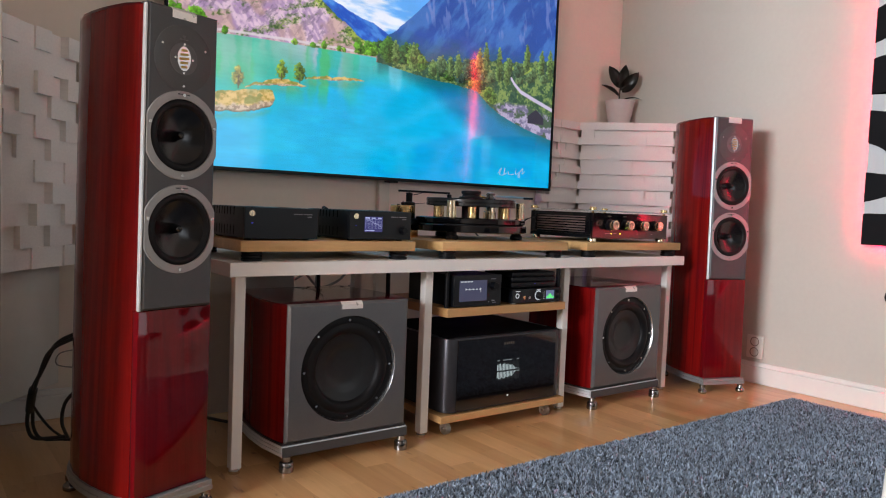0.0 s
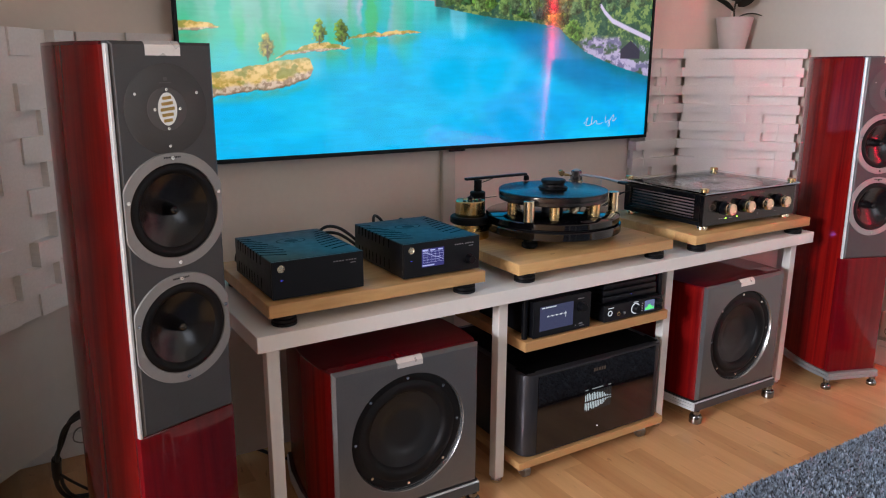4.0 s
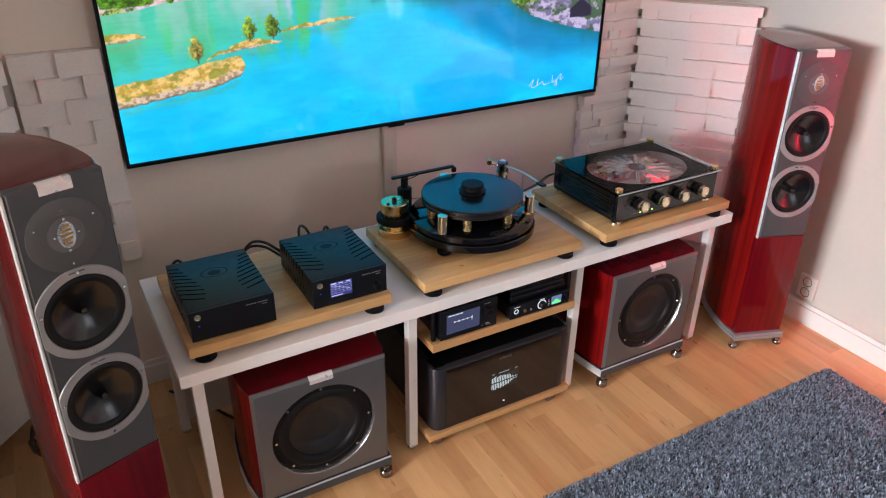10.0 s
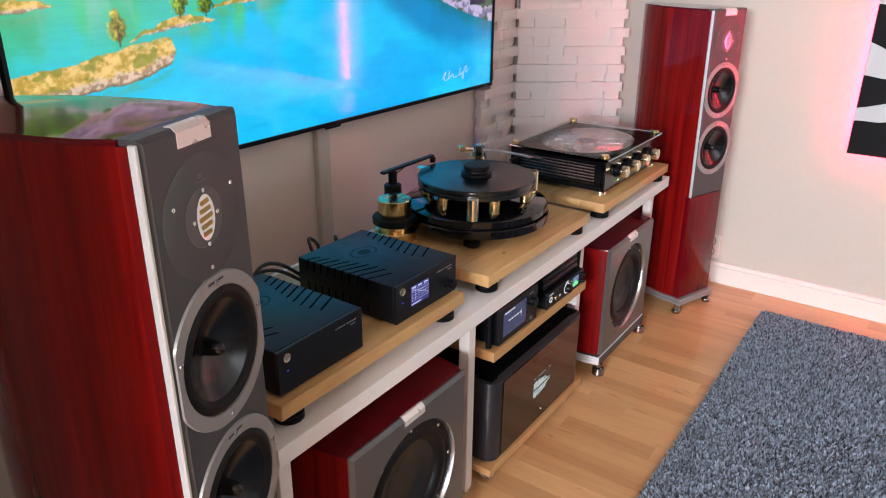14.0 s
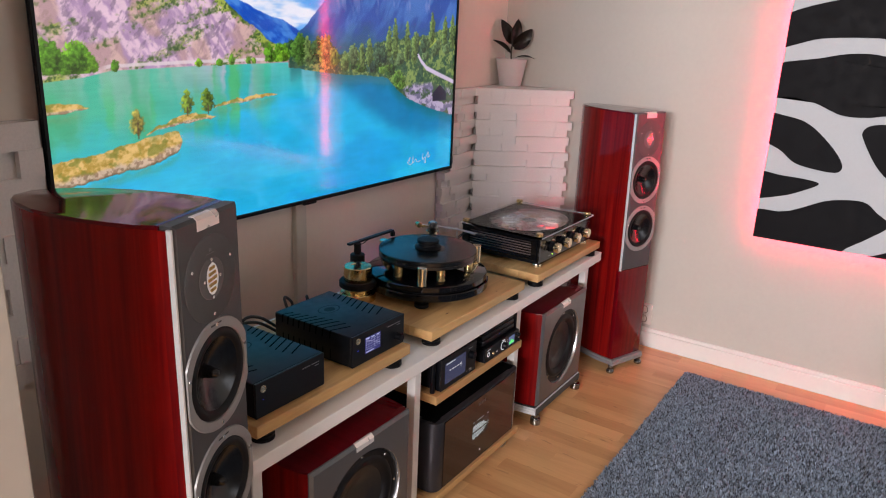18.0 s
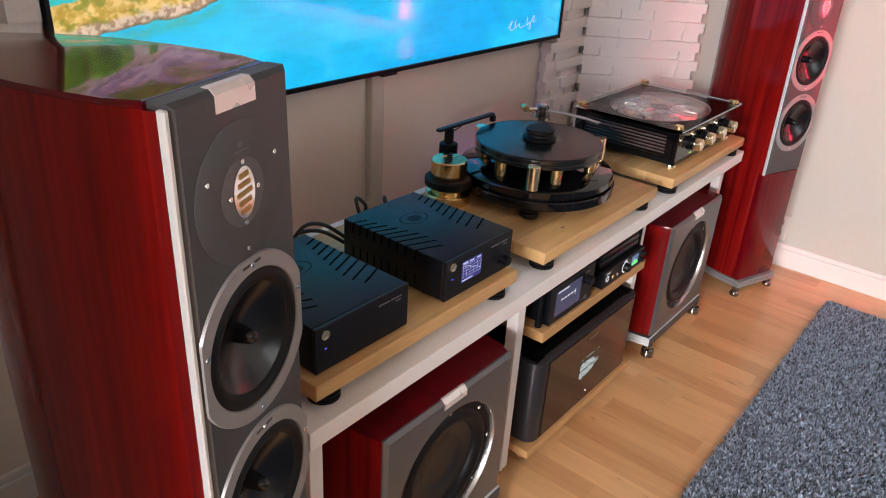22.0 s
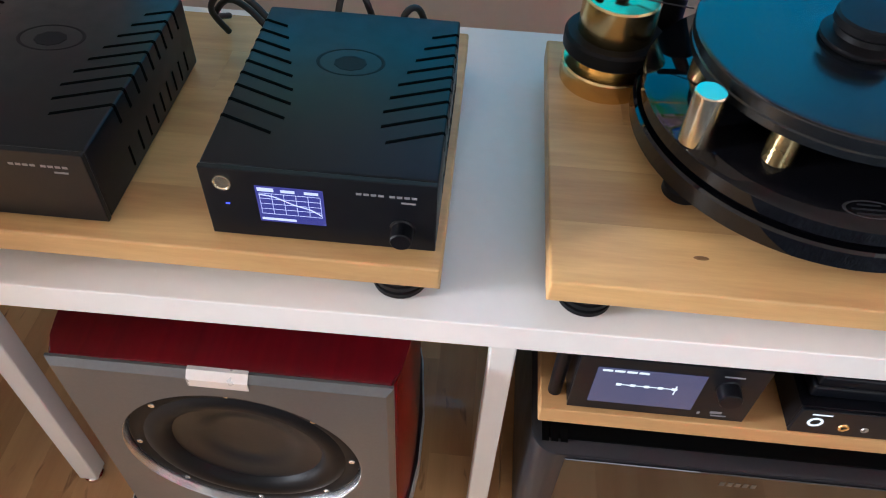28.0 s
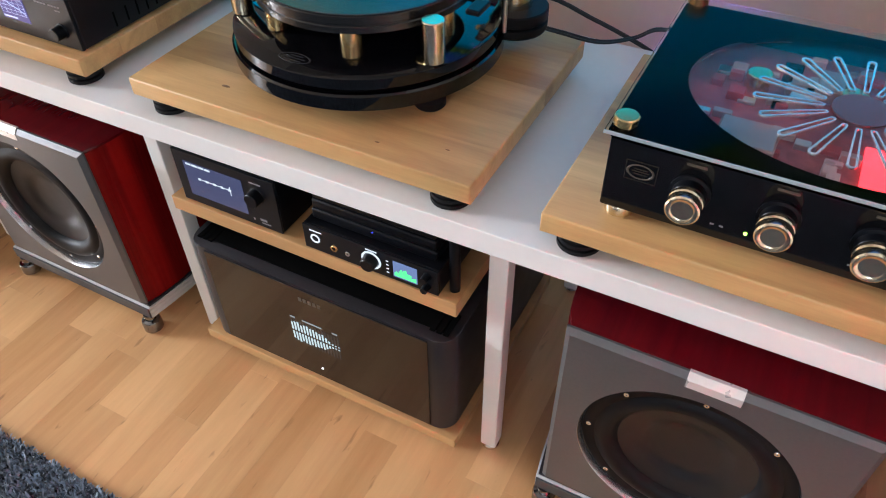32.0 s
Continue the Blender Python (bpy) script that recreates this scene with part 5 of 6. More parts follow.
for i in range(18):
    a = 2 * math.pi * (i + 0.5) / 18
    sp = bmesh.new()
    pts = []
    for r, w, s0, s1 in ((0.104, 0.0052, -90, 90), (0.040, 0.0034, 90, 270)):
        for k in range(7):
            q = radians(s0 + (s1 - s0) * k / 6)
            pts.append((r + w * math.cos(q), w * math.sin(q)))
    mid = [(min(max(x, 0.041), 0.1035) + (x - min(max(x, 0.041), 0.1035)) * 0.55, y * 0.55) for x, y in pts]
    ring = [[sp.verts.new((x, y, z)) for x, y in o] for o, z in ((pts, 0.1030), (mid, 0.1030), (mid, 0.1007), (pts, 0.1007))]
    for p, q in zip(ring, ring[1:] + ring[:1]):
        for k in range(len(pts)):
            sp.faces.new((p[k], p[(k + 1) % len(pts)], q[(k + 1) % len(pts)], q[k]))
    bmesh.ops.transform(sp, matrix=Matrix.Translation((cxl, cyl_, 0)) @ Matrix.Rotation(a, 4, "Z"), verts=sp.verts[:])
    part("spoke", sp, SPOKE, am, "polished metal spoke of the star")
part("grille_hub", cyl(0.030, 0.1007, 0.1026, 40, Matrix.Translation((cxl, cyl_, 0))), mat("smoky_red_hub", (0.10, 0.045, 0.05), 0.18, grain=0.1), am)
for x0, x1, y0, y1, h in ((0.09, 0.15, 0.05, 0.10, 0.020), (0.17, 0.20, 0.20, 0.245, 0.017), (0.27, 0.335, 0.06, 0.13, 0.019), (0.28, 0.32, 0.17, 0.23, 0.015)):
    part("inner_box", box(x0, x1, y0, y1, 0.0752, 0.0752 + h, 0.002, 1), INNERM, am)
rc = random.Random(31)
CHIPS = (INNERM, SLOT, SILVER, mat("pale_component", (0.55, 0.42, 0.40), 0.5), mat("dull_red_component", (0.42, 0.05, 0.06), 0.4))
for i in range(90):
    a, q = rc.uniform(0, 2 * math.pi), math.sqrt(rc.uniform(0.12, 1.0))
    px, py = cxl + q * 0.172 * math.cos(a), cyl_ + q * 0.132 * math.sin(a)
    if 0.225 < px < 0.275 and py < 0.125:
        continue
    w, d, hh = rc.uniform(0.003, 0.012), rc.uniform(0.003, 0.009), rc.uniform(0.003, 0.012)
    part("component", box(px - w, px + w, py - d, py + d, 0.0748, 0.0754 + hh, 0.0008, 1), CHIPS[i % 5], am)
tg = part("top_glass", box(-0.006, AW + 0.006, -0.008, AD + 0.004, 0.1085, 0.1135, 0.0008, 1), TOPGLASS, am, "clear glass plate with bright edges")
tg.visible_shadow = False
# light caught in the front and right glass edges, as pale opaque strips
for x0, x1, y0, y1 in ((-0.0065, AW + 0.0065, -0.0095, -0.0081), (AW + 0.0061, AW + 0.0075, -0.008, AD + 0.004)):
    part("glass_edge", box(x0, x1, y0, y1, 0.1088, 0.1132, 0.0004, 1), EDGESHINE, am, "pale strip for light caught in the glass plate's edge")
for sx in (0.010, AW - 0.010):
    for sy in (0.010, AD - 0.012):
        part("standoff", cyl(0.005, 0.104, 0.1083, 16, Matrix.Translation((sx, sy, 0))), BRASS, am)
        part("screw_cap", lathe([(0, 0.1137), (0.012, 0.1137), (0.0128, 0.1145), (0.0128, 0.1225), (0.0115, 0.1238), (0, 0.1242)], 28, Matrix.Translation((sx, sy, 0))), BRASS, am, "round brass screw cap", smooth=40)
        part("foot", lathe([(0, 0), (0.0150, 0), (0.0165, 0.001), (0.0165, 0.0115), (0.0155, 0.0133), (0, 0.0133)], 28, Matrix.Translation((sx + (0.009 if sx < 0.2 else -0.009), sy + (0.007 if sy < 0.1 else -0.006), 0))), GOLD, am, "polished brass foot", smooth=40)
for kx in (0.088, 0.173, 0.258, 0.343):
    k = part("knob", lathe([(0, 0.0325), (0.011, 0.0325), (0.0125, 0.0335), (0.0155, 0.0338), (0.0172, 0.0325), (0.0175, 0.030), (0.0175, 0.024), (0.0160, 0.023), (0.0160, 0.0215), (0.0175, 0.0205), (0.0175, 0.0165), (0.0150, 0.0155), (0.0150, 0.0150), (0, 0.0150)], 40, at_front(kx, -0.0002, 0.062)), GOLD, am, "polished gold knob", smooth=30)
    part("collar", lathe([(0, 0.0148), (0.0165, 0.0148), (0.0172, 0.0140), (0.0172, 0.004), (0.0205, 0.0032), (0.0205, 0)], 32, at_front(kx, -0.0002, 0.062)), BLACK, am, "black knob neck", smooth=40)
for kx in (0.088, 0.173, 0.258):
    bars([(kx - 0.01, 0.092, 0.02, 0.0030)], 0, BRONZE, am)
for kx in (0.100, 0.150):
    part("indicator", cyl(0.0018, 0, 0.001, 10, at_front(kx, 0, 0.031)), GREEN_LED, am, "tiny green light")
bars([(0.07 + 0.009 * i, 0.030, 0.004, 0.002) for i in (0, 1, 2, 5, 6)] + [(0.245, 0.030, 0.004, 0.002), (0.33, 0.030, 0.004, 0.002)], 0, TEXTM, am)
bars([(0.020, 0.0795, 0.033, 0.0006), (0.020, 0.0563, 0.033, 0.0006), (0.020, 0.0569, 0.0006, 0.0226), (0.0524, 0.0569, 0.0006, 0.0226)], 0, EMBLEMM, am, "emblem_frame")
bars([(0.029, 0.0705, 0.014, 0.0012), (0.027, 0.0675, 0.018, 0.0012), (0.029, 0.0645, 0.014, 0.0012)], 0, EMBLEMM, am, "emblem_line")
part("plate_emblem", lathe([(0.010, 0), (0.0105, 0.0006), (0.0118, 0.0006), (0.0122, 0)], 32, at_front(0.036, -0.0002, 0.068) @ Matrix.Diagonal((1.2, 0.75, 1, 1))), BRONZE, am)

# ---- shelf with two units under the table ----
sf = thing("hanging_shelf", Matrix.Translation((1.499, 1.868, 0.361)), "oak shelf hung on black rods under the table", "shelf")
SWd, SDp = 0.500, 0.38
part("board", box(0, SWd, 0, SDp, 0, 0.026, 0.0015), SHELFW, sf)
for fx in (0.015, SWd - 0.015):
    for fy in (0.025, SDp - 0.03):
        part("rod", cyl(0.0075, 0.0262, TZ0 - 0.361 - 0.0003, 16, Matrix.Translation((fx, fy, 0))), BLACK, sf, smooth=40)
SZ = 0.387
st = thing("media_streamer", Matrix.Translation((1.526, 1.873, SZ)), "black streamer with blue-grey display and knob", "streamer")
part("case", box(0, 0.186, 0.004, 0.24, 0.003, 0.098, 0.002), BLACK, st)
part("front", box(0, 0.186, 0, 0.0038, 0.003, 0.098, 0.001), BLACKCASE, st)
part("display", box(0.019, 0.127, -0.0006, 0.0002, 0.019, 0.0825), glow("streamer_display", (0.08, 0.09, 0.19), 0.45), st, "lit slate-blue display")
bars([(0.024 + 0.012 * i, 0.0770, 0.010, 0.003) for i in range(4)] + [(0.042 + 0.014 * i, 0.053, 0.005, 0.004) for i in range(5)] + [(0.042, 0.0546, 0.062, 0.0009), (0.101, 0.045, 0.0012, 0.016)], -0.0007, GLOWPRINT, st, "display_marks")
part("knob", lathe([(0, 0.016), (0.0105, 0.016), (0.0115, 0.015), (0.012, 0.001), (0.0135, 0)], 32, at_front(0.152, 0, 0.064)), BLACK, st, smooth=40)
for b_ in ((0.142, 0.084, 0.020, 0.0022), (0.148, 0.0155, 0.012, 0.004), (0.150, 0.0105, 0.016, 0.0022), (0.135, 0.0125, 0.003, 0.004)):
    bars([b_], 0, TEXTM, st)
dc = thing("audio_converter", Matrix.Translation((1.757, 1.867, SZ)), "slim black audio unit with white ring and small graph display", "audio unit")
part("case", box(0, 0.215, 0.004, 0.15, 0.005, 0.049, 0.0015), BLACK, dc)
part("front", box(0, 0.215, 0, 0.0038, 0.005, 0.049, 0.001), BLACKCASE, dc)
part("ring_light", lathe([(0.0052, 0), (0.0054, 0.0008), (0.0078, 0.0008), (0.008, 0)], 32, at_front(0.020, 0, 0.028)), GLOWPRINT, dc)
part("jack", lathe([(0.0028, 0), (0.003, 0.0015), (0.0055, 0.0015), (0.006, 0)], 20, at_front(0.051, 0, 0.022)), BRASS, dc)
part("jack", lathe([(0.0016, 0), (0.0018, 0.0012), (0.0036, 0.0012), (0.004, 0)], 20, at_front(0.073, 0, 0.021)), SILVER, dc)
part("knob_ring", lathe([(0.0125, 0), (0.0127, 0.0008), (0.0155, 0.0008), (0.0157, 0)], 36, at_front(0.112, 0, 0.027)), GLOWPRINT, dc)
part("knob", lathe([(0, 0.014), (0.0095, 0.014), (0.011, 0.012), (0.012, 0)], 32, at_front(0.112, 0, 0.027)), BLACK, dc, smooth=40)
part("display", box(0.147, 0.184, -0.0006, 0.0002, 0.013, 0.042), glow("converter_display", (0.12, 0.16, 0.30), 0.9), dc, "small lit graph display")
gb = bmesh.new()
for i in range(14):
    hgt = 0.005 + 0.010 * math.exp(-((i - 6) / 4.0) ** 2) + 0.002 * math.sin(i * 2.1)
    box(0.149 + i * 0.0024, 0.1512 + i * 0.0024, -0.0009, -0.0007, 0.0155, 0.0155 + hgt, bm=gb)
part("graph", gb, glow("green_graph", (0.12, 0.85, 0.22), 1.0), dc)
for b_ in ((0.012, 0.041, 0.02, 0.002), (0.104, 0.044, 0.018, 0.002), (0.136, 0.036, 0.004, 0.0015), (0.136, 0.029, 0.004, 0.0015), (0.136, 0.022, 0.004, 0.0015), (0.136, 0.015, 0.004, 0.0015)):
    bars([b_], 0, GLOWPRINT, dc)
part("knob", lathe([(0, 0.012), (0.005, 0.012), (0.006, 0)], 20, at_front(0.199, 0, 0.018)), BLACK, dc, smooth=40)
part("knob", lathe([(0, 0.012), (0.005, 0.012), (0.006, 0)], 20, at_front(0.199, 0, 0.037)), BLACK, dc, smooth=40)
for fx in (0.02, 0.195):
    for fy in (0.02, 0.13):
        part("foot", cyl(0.009, 0, 0.0048, 16, Matrix.Translation((fx, fy, 0))), SILVER, dc)
ps = thing("power_supply", Matrix.Translation((1.765, 1.882, SZ + 0.0492)), "low black rounded power supply stacked on the audio unit", "power supply")
for k, (za, zb) in enumerate(((0.002, 0.0195), (0.0205, 0.0365), (0.0375, 0.0525))):
    part("case" if not k else "tier", box(k * 0.0015, 0.198 - k * 0.0015, k * 0.001, 0.14, za, zb, 0.0035, 3), BLACK, ps, smooth=40)
    if k:
        part("seam", box(0.006, 0.192, 0.005, 0.135, za - 0.0011, za + 0.0005), SLOT, ps)
part("indicator", cyl(0.0012, 0, 0.0008, 8, at_front(0.1, 0.0, 0.015)), BLUE_LED, ps)
part("foot", box(0.02, 0.178, 0.02, 0.12, 0, 0.0019), RUBBER, ps)

# ---- power amplifier on its trolley ----
tr = thing("trolley_board", Matrix.Translation((1.484, 1.858, 0)), "oak board on clear casters under the power amplifier", "trolley")
part("board", box(0, 0.518, 0, 0.42, 0.045, 0.066, 0.0015), SHELFW, tr)
for cx in (0.045, 0.465):
    for cy in (0.036, 0.385):
        ca = part("caster", cyl(0.0185, -0.010, 0.010, 28, Matrix.Translation((cx, cy, 0.0188)) @ Matrix.Rotation(math.pi / 2, 4, "Y"), 0.003), CLEAR, tr, "clear plastic caster wheel", smooth=40)
        part("fork", box(cx - 0.012, cx + 0.012, cy - 0.007, cy + 0.007, 0.0378, 0.0448, 0.0005, 1), SILVER, ca)
        part("axle", cyl(0.004, -0.0125, 0.0125, 12, Matrix.Translation((cx, cy, 0.0188)) @ Matrix.Rotation(math.pi / 2, 4, "Y")), SILVER, ca)
pa = thing("power_amplifier", Matrix.Translation((1.501, 1.864, 0.066)), "large black power amplifier with smoked glass front and bar display", "amplifier")
PAW, PAH = 0.490, 0.229
ol = []
for cxx, cyy, s in ((0.03, 0.03, 180), (PAW - 0.03, 0.03, 270)):
    for i in range(9):
        a = radians(s + i * 90 / 8)
        ol.append((cxx + 0.03 * math.cos(a), cyy + 0.03 * math.sin(a)))
ol += [(PAW, 0.40), (0, 0.40)]
part("case", slab(ol, 0.006, PAH, 0.002), GREYCASE, pa, "dark grey metal case with rounded corners", smooth=30)
part("glass_front", box(0.039, PAW - 0.036, -0.003, -0.0003, 0.010, PAH - 0.004, 0.001, 1), GLASSFRONT, pa, "smoked glossy glass front")
part("top_recess", box(0.02, PAW - 0.02, 0.02, 0.38, PAH + 0.0003, PAH + 0.002, 0.001, 1), SLOT, pa)
for sx in (0.012, PAW - 0.042):
    vb = bmesh.new()
    for i in range(3):
        box(sx + i * 0.011, sx + 0.008 + i * 0.011, 0.016, 0.06, PAH + 0.0003, PAH + 0.0025, bm=vb)
    part("vent", vb, SLOT, pa)
LIT, DIM = glow("bar_display_white", (0.80, 0.95, 0.95), 0.5), glow("bar_display_dim", (0.30, 0.32, 0.32), 0.05)
for i in range(16):
    hgt = (0.018, 0.021, 0.022, 0.017, 0.020, 0.021, 0.018, 0.019, 0.017, 0.015, 0.016, 0.011, 0.006, 0.003, 0.002, 0.002)[i]
    x = 0.198 + i * 0.0060
    part("display_bar", box(x, x + 0.0032, -0.0038, -0.0034, 0.117, 0.117 + hgt), LIT, pa, "white lit display bar")
    part("display_bar", box(x, x + 0.0032, -0.0038, -0.0034, 0.112 - hgt, 0.112), LIT, pa, "white lit display bar")
    part("dim_bar", box(x, x + 0.0032, -0.0033, -0.0031, 0.086, 0.143), DIM, pa)
for b_ in ((0.198, 0.1475, 0.010, 0.003), (0.222, 0.1475, 0.038, 0.003), (0.280, 0.1475, 0.010, 0.003)):
    bars([b_], -0.0032, glow("small_lit_print", (0.8, 0.9, 0.9), 0.22), pa)
bars([(0.224 + 0.009 * i, 0.198, 0.006, 0.009) for i in range(5)], -0.0030, BRONZE, pa)
part("indicator", cyl(0.002, 0, 0.0008, 10, at_front(0.246, -0.003, 0.036)), WHITE_LED, pa)
for fx in (0.06, PAW - 0.06):
    for fy in (0.06, 0.34):
        part("foot", cyl(0.02, 0, 0.0058, 20, Matrix.Translation((fx, fy, 0))), RUBBER, pa)


# ---- drivers ----
def screw(name, r, m, parent):
    return part(name, lathe([(0, 0.0006), (r * 0.35, 0.0006), (r * 0.4, 0.0016), (r * 0.9, 0.0016), (r, 0.0008), (r, 0)], 14, m), CHROME, parent, smooth=40)


def subwoofer(x0, y0, label):
    ob = thing("subwoofer", Matrix.Translation((x0, y0, 0)), label, "subwoofer", "pair of red subwoofers")
    W, D, z0, z1 = 0.364, 0.36, 0.072, 0.428
    N = 16

    def flank(y):
        # the sides swell behind the narrow front and draw in towards the back
        q = (y - 0.0108) / (D - 0.0108)
        return W - 0.0022 + 0.017 * math.sin(math.pi * q**0.7) - 0.022 * q**3

    def outline(first):
        side = [(flank(first + (D - first) * i / N), first + (D - first) * i / N) for i in range(N + 1)]
        return side + [(W - a, b) for a, b in reversed(side)]

    o = outline(0.034)
    cheek = [(flank(0.0108 + 0.023 * i / 4), 0.0108 + 0.023 * i / 4) for i in range(5)] + [(W - 0.0018, 0.0338)]
    part("front_cheek", slab(cheek, z0, z1 - 0.0046), SUBVENEER, ob, smooth=30)
    part("front_cheek", slab([(W - a, b) for a, b in reversed(cheek)], z0, z1 - 0.0046), SUBVENEER, ob, smooth=30)
    part("body", slab(o, z0, z1 - 0.0045), SUBVENEER, ob, "red lacquered wood cabinet", smooth=30)
    part("top", slab(outline(0.0108), z1 - 0.0044, z1 - 0.0005, 0.003), VENEERH, ob, "glossy dark red top", smooth=30)
    cx, cz = W / 2 - 0.001, 0.248
    part("baffle", pierced(0.0, W, z0, z1, 0, 0.0104, [(cx, cz, 0.1425)], 0.007, 96), SUBBAFFLE, ob, "satin grey front baffle")
    part("front_frame", pierced(0.002, W - 0.002, z0, z1 - 0.0046, 0.0107, 0.0338, [(cx, cz, 0.1425)], 0.0005, 96), SUBVENEER, ob, "red lacquered front frame")
    pls = [(-0.008, 0.0015), (W + 0.008, 0.0015), (W + 0.014, 0.04), (W + 0.021, 0.10), (W + 0.020, 0.18), (W + 0.008, 0.28), (W - 0.014, D + 0.004), (0.014, D + 0.004), (-0.008, 0.28), (-0.020, 0.18), (-0.021, 0.10), (-0.014, 0.04)]
    for a, b in ((0.0405, 0.0495), (0.0510, 0.0595), (0.0610, 0.0668)):
        part("plinth_layer", slab(pls, a, b, 0.0015), STRIPM, ob, "bright layered plinth")
    part("plinth_front", box(-0.007, W + 0.007, -0.002, 0.0013, 0.0405, 0.0645, 0.0008, 1), BAFFLE, ob, "grey plinth front")
    pl2 = [(x * 0.985 + 0.0028, y * 0.985 + 0.004) for x, y in pls]
    part("plinth_core", slab(pl2, 0.0407, 0.0712), GREYCASE, ob)
    for fy, inset in ((0.006, 0.008), (D - 0.03, 0.05)):
        for fx in (inset, W - inset):
            part("foot", lathe([(0, 0), (0.0165, 0), (0.0188, 0.002), (0.0188, 0.022), (0.017, 0.0255), (0.011, 0.0275), (0.011, 0.0403), (0, 0.0403)], 28, Matrix.Translation((fx, fy, 0))), DARKCHROME, ob, "dark chromed foot", smooth=40)
    dm = at_front(cx, 0.0135, cz)
    dr = part("driver", lathe([(0.1115, -0.006), (0.1125, 0.001), (0.121, 0.0032), (0.124, 0.0042), (0.134, 0.0042), (0.1382, 0.0028), (0.139, 0)], 96, dm), RUBBER, ob, "black driver frame", smooth=40)
    part("trim_ring", lathe([(0.1388, 0.0002), (0.1400, 0.0012), (0.1416, 0.0128), (0.1424, 0.0136), (0.1424, 0.0002)], 96, dm), EDGEM, dr, smooth=40)
    part("surround", lathe([(0.091, -0.006), (0.0935, 0.0005), (0.098, 0.0050), (0.105, 0.0080), (0.112, 0.0078), (0.118, 0.0058), (0.1222, 0.0030)], 96, dm), RUBBER, dr, "rolled rubber surround", smooth=60)
    part("cone", lathe([(0, -0.0175), (0.02, -0.0172), (0.04, -0.0160), (0.056, -0.0140), (0.058, -0.0125), (0.072, -0.0100), (0.0915, -0.0056)], 96, dm), SUBCONE, dr, "dark fibre cone", smooth=30)
    part("backing", lathe([(0, -0.0205), (0.1118, -0.0205)], 48, dm), SLOT, dr)
    for i in range(8):
        a = radians(i * 45)
        screw("screw", 0.0038, dm @ Matrix.Translation((0.1295 * math.cos(a), 0.1295 * math.sin(a), 0.0041)), dr)
    bd = folded_plate(0.032, 0.0190, 0.007, 0.011, z1)
    bmesh.ops.translate(bd, vec=(W / 2, 0, 0), verts=bd.verts[:])
    part("badge", bd, BADGE, ob, "plain silver badge plate")
    return ob


subwoofer(0.980, 1.843, "red lacquered subwoofer with grey front under the table")
subwoofer(2.150, 1.861, "red lacquered subwoofer with grey front near the wall")


